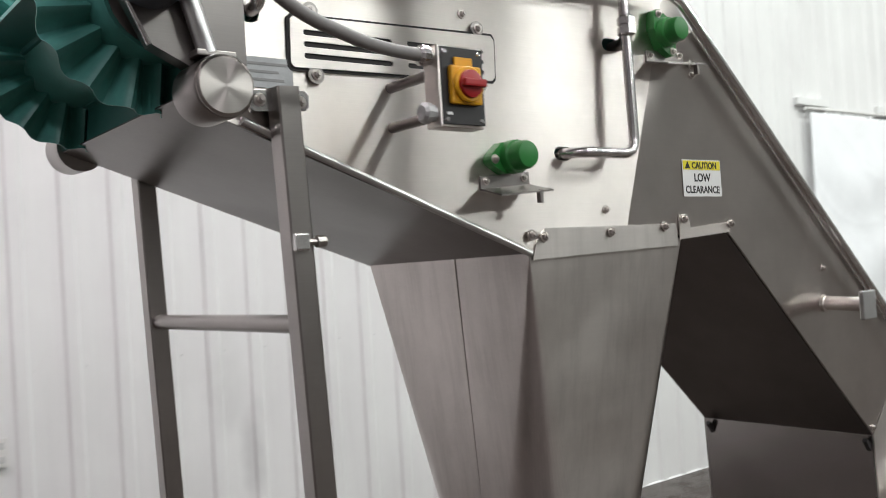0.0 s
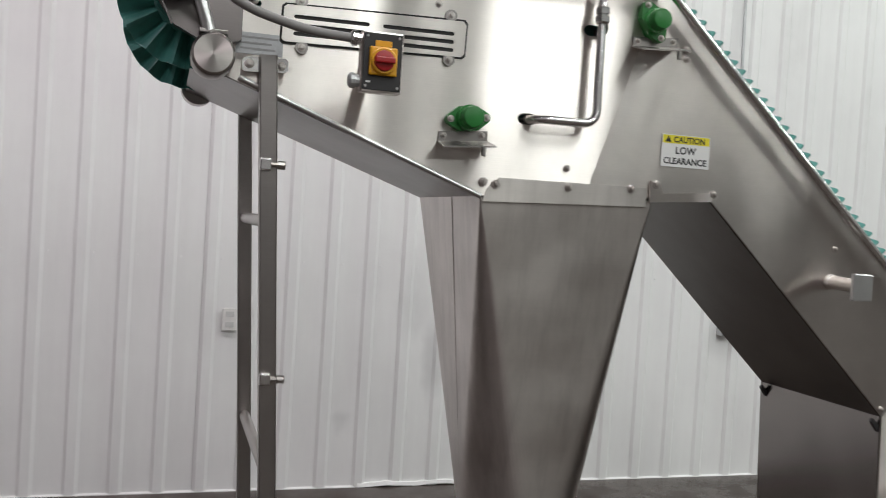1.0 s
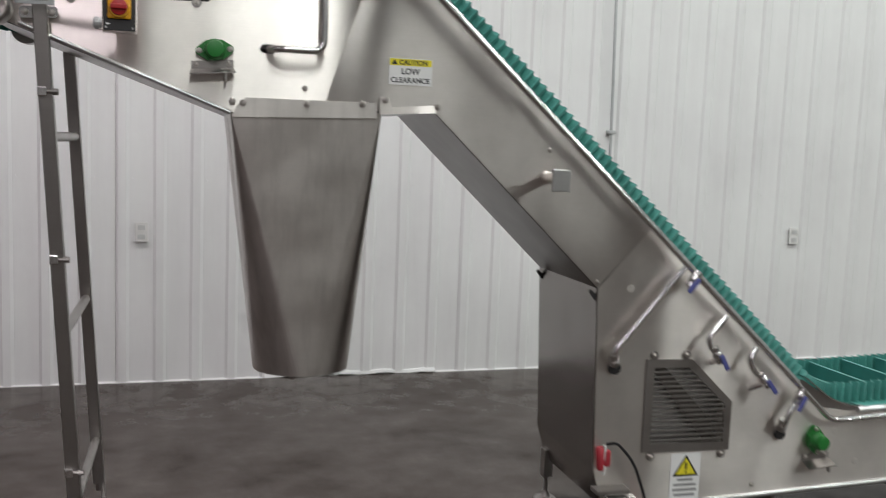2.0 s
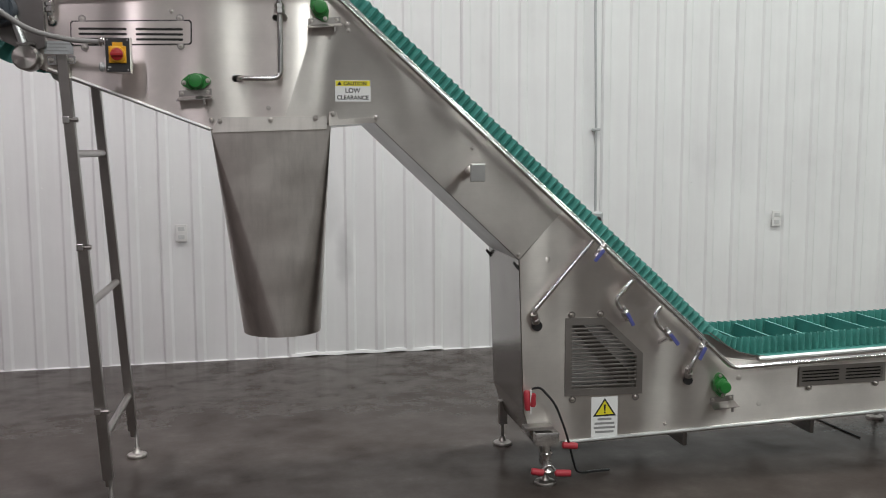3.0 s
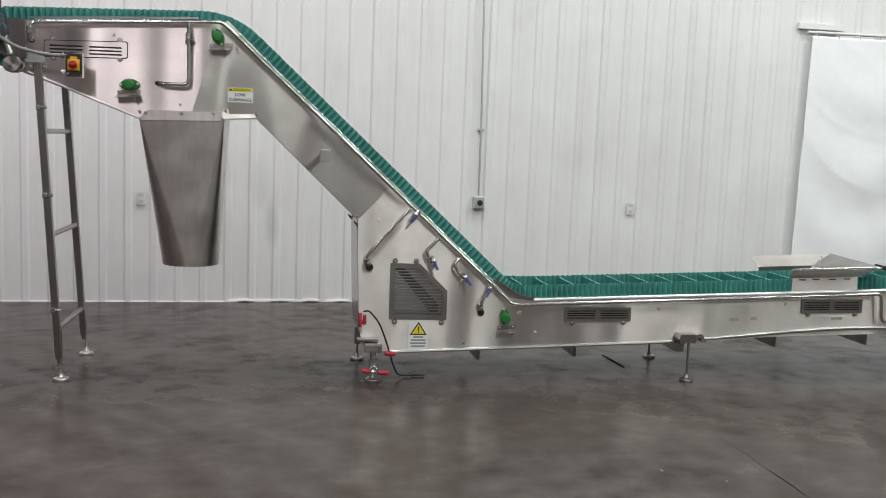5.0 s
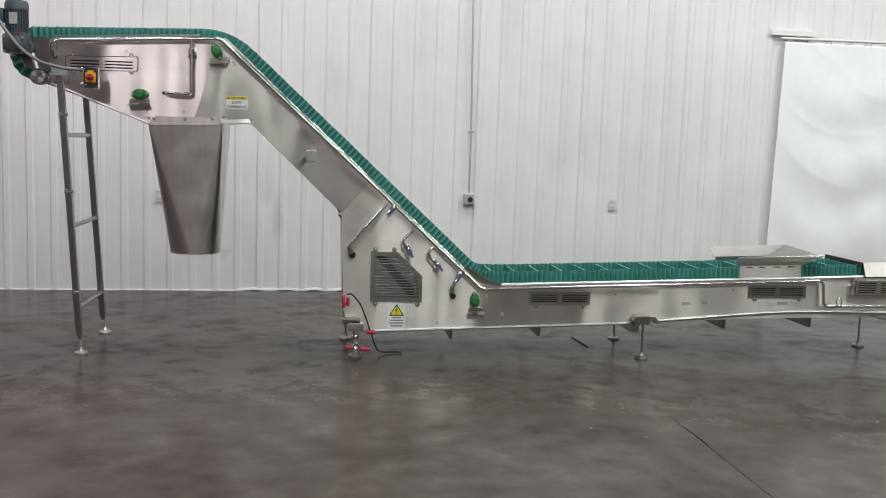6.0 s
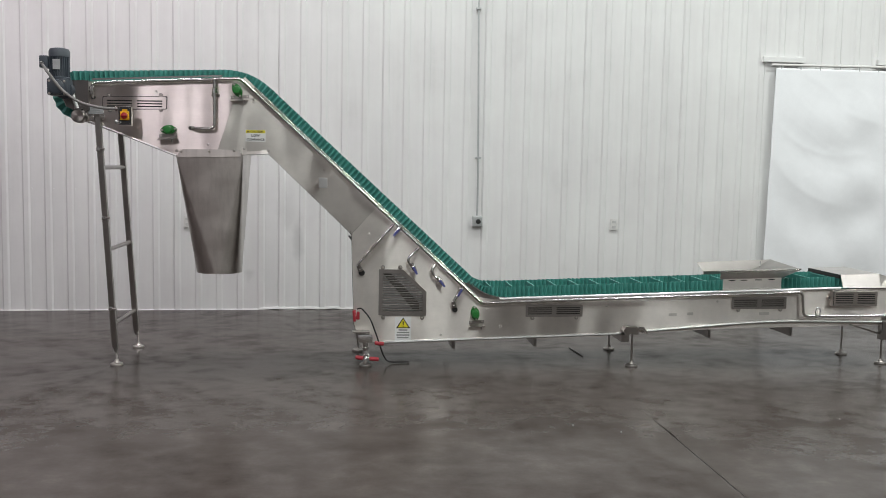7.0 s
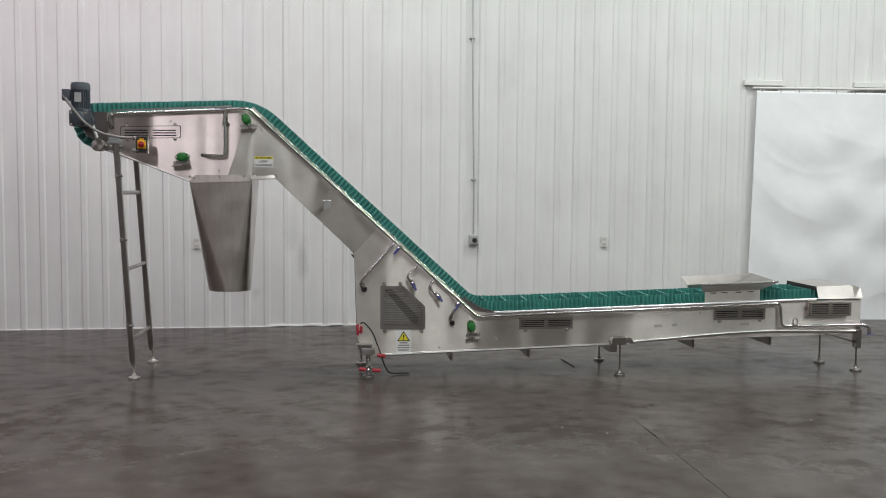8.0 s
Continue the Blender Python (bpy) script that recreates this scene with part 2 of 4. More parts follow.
def plate(outer, y0, y1, holes=(), bm=None, m=None):
    """A sheet in the x-z plane from y0 to y1, with openings."""
    from mathutils.geometry import tessellate_polygon
    b = bmesh.new()
    loops = [outer, *holes]
    flat = [p for lp in loops for p in lp]
    tris = tessellate_polygon([[Vector((x, z, 0)) for x, z in lp] for lp in loops])
    front = [b.verts.new((x, y0, z)) for x, z in flat]
    back = [b.verts.new((x, y1, z)) for x, z in flat]
    for t in tris:
        try:
            b.faces.new([front[i] for i in t])
            b.faces.new([back[i] for i in reversed(t)])
        except ValueError:
            pass
    k = 0
    for lp in loops:
        n = len(lp)
        for i in range(n):
            a, c = k + i, k + (i + 1) % n
            b.faces.new((front[a], front[c], back[c], back[a]))
        k += n
    if not holes:
        bmesh.ops.dissolve_limit(b, angle_limit=0.001, verts=b.verts, edges=b.edges)
    if m is not None:
        bmesh.ops.transform(b, matrix=m, verts=b.verts)
    return join(bm, b)


def rect(x0, x1, z0, z1, tilt=0.0):
    """Corners of a rectangle whose upright sides stay upright while it follows a slope."""
    return [(x0, z0), (x1, z0 + tilt * (x1 - x0)), (x1, z1 + tilt * (x1 - x0)), (x0, z1)]


def slot(xc, zc, length, height, ang=0.0, n=5):
    """A round-ended slot."""
    r, h = height / 2, length / 2 - height / 2
    pts = [(h + r * math.cos(a), r * math.sin(a)) for a in np.linspace(-math.pi / 2, math.pi / 2, n)]
    pts += [(-h + r * math.cos(a), r * math.sin(a)) for a in np.linspace(math.pi / 2, 1.5 * math.pi, n)]
    c, s = math.cos(ang), math.sin(ang)
    return [(xc + x * c - z * s, zc + x * s + z * c) for x, z in pts]


def fillet(points, r, n=6):
    pts = [Vector(p) for p in points]
    out = [pts[0]]
    for a, b, c in zip(pts, pts[1:], pts[2:]):
        u, v = (a - b), (c - b)
        k = min(r, u.length * 0.49, v.length * 0.49)
        p, q = b + u.normalized() * k, b + v.normalized() * k
        for i in range(n + 1):
            t = i / n
            out.append(p * (1 - t) ** 2 + b * 2 * t * (1 - t) + q * t * t)
    out.append(pts[-1])
    return out


def tube(points, r, bend=0.0, segs=12, bm=None, square=False):
    """A round (or square) bar swept along points, with closed ends."""
    pts = fillet(points, bend) if bend else [Vector(p) for p in points]
    b = bmesh.new()
    rings = []
    up = None
    for i, p in enumerate(pts):
        d = (pts[min(i + 1, len(pts) - 1)] - pts[max(i - 1, 0)]).normalized()
        if up is None:
            up = Vector((0, 1, 0)) if abs(d.y) < 0.8 else Vector((0, 0, 1))
        up = (up - d * up.dot(d)).normalized()
        side = d.cross(up)
        if square:
            ring = [p + up * (r * a) + side * (r * c) for a, c in ((-1, -0.85), (-0.85, -1), (0.85, -1), (1, -0.85), (1, 0.85), (0.85, 1), (-0.85, 1), (-1, 0.85))]
        else:
            ring = [p + (up * math.cos(a) + side * math.sin(a)) * r for a in (2 * math.pi * j / segs for j in range(segs))]
        rings.append([b.verts.new(v) for v in ring])
    n = len(rings[0])
    for r0, r1 in zip(rings, rings[1:]):
        for j in range(n):
            b.faces.new((r0[j], r0[(j + 1) % n], r1[(j + 1) % n], r1[j]))
    b.faces.new(list(reversed(rings[0])))
    b.faces.new(rings[-1])
    return join(bm, b)


def turned(p0, p1, profile, segs=20, bm=None):
    """A turned body from p0 to p1: profile rows of (how far along, radius)."""
    p0, p1 = Vector(p0), Vector(p1)
    d = (p1 - p0).normalized()
    up = Vector((0, 0, 1)) if abs(d.z) < 0.8 else Vector((1, 0, 0))
    up = (up - d * up.dot(d)).normalized()
    side = d.cross(up)
    b = bmesh.new()
    rings = []
    for s, r in profile:
        c = p0.lerp(p1, s)
        rings.append([b.verts.new(c + (up * math.cos(a) + side * math.sin(a)) * r) for a in (2 * math.pi * j / segs for j in range(segs))])
    for r0, r1 in zip(rings, rings[1:]):
        for j in range(segs):
            b.faces.new((r0[j], r0[(j + 1) % segs], r1[(j + 1) % segs], r1[j]))
    b.faces.new(list(reversed(rings[0])))
    b.faces.new(rings[-1])
    return join(bm, b)


def bolt_mesh():
    b = turned((0, 0, 0), (0, -0.0025, 0), [(0, 0.0105), (0.8, 0.0105), (1, 0.0095)], 14)
    turned((0, -0.0025, 0), (0, -0.0095, 0), [(0, 0.0072), (0.75, 0.0072), (1, 0.0058)], 6, b)
    turned((0, -0.0095, 0), (0, -0.0125, 0), [(0, 0.0042), (1, 0.0036)], 8, b)
    me = bpy.data.meshes.new("bolt")
    bmesh.ops.recalc_face_normals(b, faces=b.faces)
    b.to_mesh(me)
    b.free()
    me.materials.append(STEEL_BRIGHT)
    return me


BOLT = bolt_mesh()


def bolt(parent, x, y, z, size=1.0, turn=(0, 0, 0)):
    ob = new("bolt", BOLT)
    ob.parent = parent
    if parent.type == "EMPTY":
        ob.matrix_parent_inverse = Matrix.Translation(-Vector(parent.location))
    ob.matrix_basis = pose(x, y, z, *turn) @ Matrix.Diagonal((size, size, size, 1))
    return ob


def lettering(text, size, x, y, z, mat, parent, name="lettering", align="CENTER"):
    cu = bpy.data.curves.new("text", "FONT")
    cu.body, cu.size, cu.align_x, cu.extrude, cu.offset = text, size, align, 0.0003, 0.00055
    tmp = bpy.data.objects.new("text", cu)
    scene.collection.objects.link(tmp)
    me = bpy.data.meshes.new_from_object(tmp.evaluated_get(bpy.context.evaluated_depsgraph_get()))
    bpy.data.objects.remove(tmp)
    me.transform(pose(x, y, z, 90, 0, 0))
    me.materials.clear()
    me.materials.append(mat)
    me.name = name
    ob = new(name, me)
    ob.parent = parent
    if parent.type == "EMPTY":
        ob.matrix_parent_inverse = Matrix.Translation(-Vector(parent.location))
    return ob


# ---- the hall ----
X0, X1, YB, TOP = -6.0, 11.0, -12.0, 5.0


def floor_height(x, y):
    t = min(1.0, max(0.0, (y - 0.9) / 1.6))
    return 0.008 * max(-4.5, min(4.5, x - 2.0)) * t * t * (3 - 2 * t)


def floor_slab(xa, xb):
    b = bmesh.new()
    xs, ys = np.linspace(xa, xb, 24), np.concatenate([np.linspace(YB, -4.5, 6), np.linspace(-4.45, 0.9, 170), np.linspace(1.1, WALL_Y + 0.05, 9)])

    def worn(x, y):
        """The edge along the joint is chipped where it lies open, and tight under the machine."""
        side = 1 if abs(x - JOINT_X) < 0.05 and x > JOINT_X else -1 if abs(x - JOINT_X) < 0.05 else 0
        chip = max(0.0, noise.noise((y * 6, side * 3.1, 0.4)) - 0.2) * 0.03 + 0.0015 + 0.003 * noise.noise((y * 23, side, 5))
        tight = 1.0 - min(1.0, max(0.0, (-0.9 - y) / 0.8))
        return side * (chip * (1 - tight) - 0.0017 * tight)

    top = [[b.verts.new((x + worn(x, y), y, floor_height(x, y))) for y in ys] for x in xs]
    low = [[b.verts.new((x, y, floor_height(x, y) - 0.012)) for y in (ys[0], ys[-1])] for x in (xs[0], xs[-1])]
    for i in range(len(xs) - 1):
        for j in range(len(ys) - 1):
            b.faces.new((top[i][j], top[i + 1][j], top[i + 1][j + 1], top[i][j + 1]))
    for col, lw in ((top[0], low[0]), (top[-1], low[1])):
        b.faces.new([*col, lw[1], lw[0]])
    return b


floor = tagged(new("floor"), "dark grey-brown polished concrete floor, mottled and glossy", "floor", kind="structure")
JOINT_X = 3.312
part("slab", floor_slab(X0, JOINT_X - 0.0018), FLOOR, floor, smooth=True)
part("slab", floor_slab(JOINT_X + 0.0018, X1), FLOOR, floor, smooth=True)
part("joint_filler", box(JOINT_X - 0.04, JOINT_X + 0.04, YB, 1.0, -0.06, -0.0012), JOINT, floor)


def wall_panel(k0, k1):
    """Ribbed steel sheet from rib k0 to rib k1."""
    prof = []
    for k in range(k0, k1):
        c = PHASE + k * PITCH
        prof += [(c - 0.036, 0.0), (c - 0.020, -0.0115), (c + 0.020, -0.0115), (c + 0.036, 0.0), (c + PITCH * 0.5, 0.0)]
    prof.append((PHASE + k1 * PITCH - 0.0375, 0.0))
    b = bmesh.new()
    zs = (-0.05, 1.2, 2.4, 3.6, TOP)
    rows = [[b.verts.new((x, WALL_Y + d, z)) for x, d in prof] for z in zs]
    back = [[b.verts.new((x, WALL_Y + 0.02, z)) for x in (prof[0][0], prof[-1][0])] for z in (zs[0], zs[-1])]
    for r0, r1 in zip(rows, rows[1:]):
        for i in range(len(prof) - 1):
            b.faces.new((r0[i], r0[i + 1], r1[i + 1], r1[i]))
    b.faces.new((back[0][0], back[0][1], back[1][1], back[1][0]))
    b.faces.new([*[r[0] for r in rows], back[1][0], back[0][0]])
    b.faces.new([*[r[-1] for r in rows], back[1][1], back[0][1]])
    for k in range(k0, k1):
        for z in (1.13, 3.0):
            c = PHASE + k * PITCH + 0.052
            turned((c, WALL_Y + 0.001, z), (c, WALL_Y - 0.005, z), [(0, 0.0042), (0.6, 0.0042), (1, 0.002)], 8, b)
    return b


wall_n = tagged(new("wall_north"), "white ribbed steel sheet wall with slight dents and stains", "wall", kind="structure")
k = math.ceil((X0 - PHASE) / PITCH)
while PHASE + k * PITCH < X1 - 0.1:
    part("panel", wall_panel(k, k + 5), WALL, wall_n)
    k += 5
part("backing", box(X0, X1, WALL_Y + 0.022, WALL_Y + 0.2, -0.1, TOP), PLAIN_WALL, wall_n)
for nm, args in (("wall_south", (X0, X1, YB - 0.2, YB)), ("wall_west", (X0 - 0.2, X0, YB, WALL_Y + 0.2)), ("wall_east", (X1, X1 + 0.2, YB, WALL_Y + 0.2))):
    tagged(part(nm, box(*args, -0.1, TOP), PLAIN_WALL), "unseen plain grey wall closing the hall, toned to darken reflections", "wall", kind="structure")
tagged(part("ceiling", box(X0 - 0.2, X1 + 0.2, YB - 0.2, WALL_Y + 0.2, TOP, TOP + 0.2), CEIL), "unseen plain grey ceiling of the hall, toned to darken reflections", "ceiling", kind="structure")


def base_trim(xa, xb, h, lift, out):
    b = bmesh.new()
    xs = np.linspace(xa, xb, 14)
    for x0, x1 in zip(xs, xs[1:]):
        f = lambda x: floor_height(x, WALL_Y) + lift * (0.5 + 0.5 * math.sin(23 * x))
        g = lambda x: out + 0.012 * lift / 0.01 * noise.noise((x * 9, 1.7, 0.3))
        vs = [b.verts.new(v) for v in ((x0, WALL_Y - g(x0), f(x0)), (x1, WALL_Y - g(x1), f(x1)), (x1, WALL_Y - g(x1) * 0.7, f(x1) + h), (x0, WALL_Y - g(x0) * 0.7, f(x0) + h), (x1, WALL_Y, f(x1) + h), (x0, WALL_Y, f(x0) + h))]
        b.faces.new(vs[:4])
        b.faces.new((vs[3], vs[2], vs[4], vs[5]))
    bmesh.ops.remove_doubles(b, verts=b.verts, dist=0.0005)
    return b


tagged(part("baseboard", base_trim(-5.9, 0.72, 0.006, 0.0, 0.013), WALL), "thin white metal base trim along the wall", "baseboard", kind="structure")
tagged(part("baseboard", base_trim(0.73, 1.75, 0.018, 0.011, 0.020), LABEL_W), "bent and torn white base trim along the wall", "baseboard", kind="structure")
tagged(part("baseboard", base_trim(1.76, 10.9, 0.006, 0.0, 0.013), WALL), "thin white metal base trim along the wall", "baseboard", kind="structure")

# ---- the conveyor ----
FAR = 0.53
con = thing("incline_conveyor", (1.7, 0.26, 0), "brushed stainless steel swan-neck conveyor with teal corrugated sidewall belt", "conveyor")

# upper edge of the frame: rail line, then the belt line above it
RAIL = [(-0.115, 1.916), (0.845, 1.970), (2.520, 0.449), (4.872, 0.541)]


def low_line(x):
    return 0.476 + 0.0362 * (x - 2.65)


# near side panels
head = [(-0.165, 1.925), (-0.165, 1.745), (-0.230, 1.712), (-0.236, 1.682), (-0.150, 1.651), (0.412, 1.446), (0.690, 1.462), (0.690, 1.497), (0.790, 1.800), (0.842, 1.966), (0.835, 1.985)]
slope = [(0.6903, 1.462), (0.860, 1.468), (0.862, 1.462), (1.022, 1.476), (1.600, 0.927), (1.752, 1.088), (1.794, 1.132), (0.872, 1.984), (0.8425, 1.966), (0.7903, 1.800), (0.6903, 1.497)]
foot = [(1.603, 0.925), (1.625, 0.30), (1.665, 0.170), (1.76, 0.164), (3.535, 0.226), (3.535, 0.502), (2.62, 0.470), (2.505, 0.487), (1.7943, 1.1318), (1.752, 1.0885)]
tail = [(3.5353, 0.228), (3.69, 0.236), (4.376, 0.266), (4.928, 0.279), (5.565, 0.297), (5.565, 0.570), (3.5353, 0.502)]


def vent_slots(xa, xb, za, zb, tilt, rows, gap=0.03):
    """Openings of a louvre in two columns."""
    w = (xb - xa - gap) / 2
    out = []
    for r in range(rows):
        for x in (xa + w / 2, xb - w / 2):
            z = za + (zb - za) * (r + 0.5) / rows + tilt * (x - xa)
            out.append(slot(x, z, w, (zb - za) / rows * 0.48, math.atan(tilt)))
    return out


VENT_HEAD = vent_slots(-0.040, 0.325, 1.757, 1.812, 0.012, 3)
HOLES_HEAD = [slot(0.518, 1.632, 0.050, 0.026, 0.0), slot(-0.127, 1.822, 0.034, 0.026, 0.0), slot(0.672, 1.857, 0.05, 0.026, 0.0)]
FV = [(1.825, 0.385), (2.105, 0.382), (2.105, 0.515), (1.955, 0.650), (1.825, 0.652)]
LV1, LV2 = (2.86, 3.245, 0.361, 0.418, 0.010), (4.385, 4.77, 0.424, 0.482, 0.010)
hole1 = rect(LV1[0], LV1[1], LV1[2], LV1[3], LV1[4])
hole2 = rect(LV2[0], LV2[1], LV2[2], LV2[3], LV2[4])
part("side_panel", plate(head, 0.0, 0.004, HOLES_HEAD), STEEL, con, "brushed stainless steel head panel")
part("side_panel", plate(slope, 0.0005, 0.0045), STEEL_SLOPE, con, "diagonally brushed stainless steel panel")
part("side_panel", plate(foot, 0.0, 0.004, [FV, hole1]), STEEL, con, "brushed stainless steel foot panel")
part("side_panel", plate(tail, 0.0005, 0.0045, [hole2]), STEEL, con, "brushed stainless steel tail panel")
# far side in one sheet
far = [(-0.165, 1.925), (-0.150, 1.662), (0.412, 1.446), (0.862, 1.462), (1.022, 1.476), (1.600, 0.927), (1.625, 0.30), (1.665, 0.170), (1.76, 0.164), (3.535, 0.226), (4.376, 0.266), (4.928, 0.279), (5.565, 0.297), (5.565, 0.570), (2.62, 0.470), (2.50, 0.475), (0.835, 1.985)]
part("side_panel", plate(far, FAR - 0.004, FAR), STEEL_PLAIN, con, "stainless steel far panel")


def sheet(points, y0, y1, t=0.003):
    """Folded sheet that follows (x, z) points between the two sides."""
    b = bmesh.new()
    rows = []
    for i, (x, z) in enumerate(points):
        a = Vector(points[max(i - 1, 0)])
        c = Vector(points[min(i + 1, len(points) - 1)])
        d = (c - a).normalized()
        nx, nz = -d.y * t, d.x * t
        rows.append([b.verts.new(v) for v in ((x, y0, z), (x, y1, z), (x + nx, y1, z + nz), (x + nx, y0, z + nz))])
    for r0, r1 in zip(rows, rows[1:]):
        for j in range(4):
            b.faces.new((r0[j], r0[(j + 1) % 4], r1[(j + 1) % 4], r1[j]))
    b.faces.new(list(reversed(rows[0])))
    b.faces.new(rows[-1])
    return b


# both pans take the darkened steel, underside shade painted into the colour
part("bottom_pan", sheet([(-0.250, 1.684), (0.420, 1.441)], -0.002, FAR + 0.004), STEEL_SHADED, con, "sloping stainless pan under the head")
part("bottom_pan", sheet([(0.862, 1.460), (1.022, 1.473), (1.602, 0.922)], 0.006, FAR - 0.006), STEEL_SHADED, con, "stainless underside sheet of the incline")
part("front_sheet", sheet([(1.600, 0.925), (1.622, 0.30), (1.664, 0.168)], 0.005, FAR - 0.005), STEEL_UNDER, con, "upright stainless sheet closing the foot")
part("edge_strip", tube([(1.80, -0.004, 0.161), (3.545, -0.004, 0.226)], 0.009), WHITE_LIP, con, "bright round bottom edge")
part("edge_strip", tube([(3.700, -0.012, 0.243), (4.26, -0.012, 0.291), (4.475, -0.012, 0.308), (4.71, -0.012, 0.320), (4.93, -0.012, 0.323), (5.545, -0.012, 0.317)], 0.0095, 0.1), WHITE_LIP, con, "bright round tube along the tail panel", smooth=True)
part("edge_strip", tube([(-0.150, -0.004, 1.660), (0.412, -0.004, 1.444)], 0.0065), WHITE_LIP, con, "bright folded lower lip of the head")
# belt guide lips
part("guide_strip", plate([(-0.13, 1.934), (0.72, 1.980), (0.72, 1.992), (-0.13, 1.946)], -0.016, 0.012), POLISHED, con, "bright lip beside the belt")
part("guide_strip", tube([(0.935, -0.006, 1.913), (2.400, -0.006, 0.583)], 0.0055), POLISHED, con, "bright lip beside the belt", smooth=True)
lip = tube([(2.652, -0.010, low_line(2.65)), (5.19, -0.010, low_line(5.19))], 0.0115)
part("guide_strip", lip, WHITE_LIP, con, "pale rounded lip beside the belt", smooth=True)
curl = [(2.42, 0.600), (2.46, 0.572), (2.51, 0.535), (2.56, 0.508), (2.62, 0.492), (2.66, 0.486)]
part("guide_strip", sheet(curl, -0.012, 0.03, 0.004), POLISHED, con, "bent stainless lip in the belt's curve")

# wash pipe along the frame
pipe = [(-0.127, 0.012, 1.824), (-0.127, -0.036, 1.828), (-0.122, -0.038, 1.914), (0.845, -0.038, 1.970), (2.520, -0.038, 0.449), (4.886, -0.038, 0.541), (4.902, -0.038, 0.364), (5.58, -0.038, 0.370)]
part("wash_pipe", tube(pipe, 0.0105, 0.035), POLISHED, con, "polished stainless wash pipe", smooth=True)
part("wash_pipe", tube([(0.674, -0.038, 1.958), (0.674, -0.045, 1.63), (0.535, -0.045, 1.630), (0.510, 0.02, 1.632)], 0.0105, 0.035), POLISHED, con, "polished stainless wash pipe", smooth=True)
for x, z in ((0.674, 1.885), (-0.125, 1.872)):
    part("pipe_union", turned((x, -0.042, z + 0.02), (x, -0.042, z - 0.02), [(0, 0.014), (0.1, 0.018), (0.42, 0.018), (0.45, 0.0135), (0.55, 0.0135), (0.58, 0.0185), (0.9, 0.0185), (1, 0.014)], 6), POLISHED, con, "hexagonal stainless union")
part("pipe_stub", tube([(0.674, -0.042, 1.868), (0.690, -0.02, 1.858), (0.695, 0.02, 1.856)], 0.012, 0.012), STEEL_PLAIN, con, smooth=True)

# belt
BASE = [(0.05, 1.725), (-0.25, 1.756)]
BASE += [(-0.25 + 0.084 * math.cos(a), 1.84 + 0.084 * math.sin(a)) for a in np.linspace(1.5 * math.pi, 0.5 * math.pi, 17)][1:]
SIDE_H, WAVE = 0.077, 0.033


def smooth_path():
    """Belt line as closely spaced points, with rounded bends."""
    pts = [Vector((x, 0, z)) for x, z in BASE]
    main = fillet([(-0.25, 0, 1.924), (0.872, 0, 1.966), (2.51, 0, 0.476), (2.70, 0, low_line(2.70) - 0.004), (5.48, 0, low_line(5.48) - 0.004)], 0.16, 14)
    pts += main[1:]
    return pts


def resample(pts, step):
    out, carry = [pts[0].copy()], 0.0
    for a, b in zip(pts, pts[1:]):
        L = (b - a).length
        s = step - carry
        while s <= L:
            out.append(a.lerp(b, s / L))
            s += step
        carry = L - (s - step)
    return out


LINE = resample(smooth_path(), WAVE / 8)
NORM = []
for i in range(len(LINE)):
    d = (LINE[min(i + 3, len(LINE) - 1)] - LINE[max(i - 3, 0)]).normalized()
    NORM.append(Vector((-d.z, 0, d.x)))


def belt_ribbon(step, y0, y1, h0, h1):
    b = bmesh.new()
    rows = [[b.verts.new(LINE[i] + NORM[i] * h + Vector((0, y, 0))) for y, h in ((y0, h0), (y1, h0), (y1, h1), (y0, h1))] for i in range(0, len(LINE), step)]
    for r0, r1 in zip(rows, rows[1:]):
        for j in range(4):
            b.faces.new((r0[j], r0[(j + 1) % 4], r1[(j + 1) % 4], r1[j]))
    b.faces.new(list(reversed(rows[0])))
    b.faces.new(rows[-1])
    return b


def sidewall(yc):
    """A corrugated rubber wall that stands on the belt."""
    b = bmesh.new()
    amp, half = 0.0150, 0.0016
    rows = []
    for i in range(len(LINE)):
        ph = 2 * math.pi * i / 8
        w = amp * max(-1.0, min(1.0, 1.12 * math.sin(ph)))
        jig = 0.002 * noise.noise((i * 0.05, yc * 7, 0))
        top = SIDE_H + 0.002 * noise.noise((i * 0.11, yc, 3))
        rows.append([b.verts.new(LINE[i] + NORM[i] * h + Vector((0, yc + w * k + s * half + jig * h / SIDE_H, 0))) for s, h, k in ((-1, 0.002, 0.9), (-1, top, 1.0), (1, top, 1.0), (1, 0.002, 0.9))])
    for r0, r1 in zip(rows, rows[1:]):
        for j in range(3):
            b.faces.new((r0[j], r0[j + 1], r1[j + 1], r1[j]))
    return b


belt = part("belt", belt_ribbon(4, 0.022, FAR - 0.022, -0.004, 0.002), BELT, con, "teal rubber conveyor belt", smooth=True)
part("sidewall", sidewall(0.085), BELT, belt, "corrugated teal rubber sidewall", smooth=True)
part("sidewall", sidewall(FAR - 0.085), BELT, belt, "corrugated teal rubber sidewall", smooth=True)


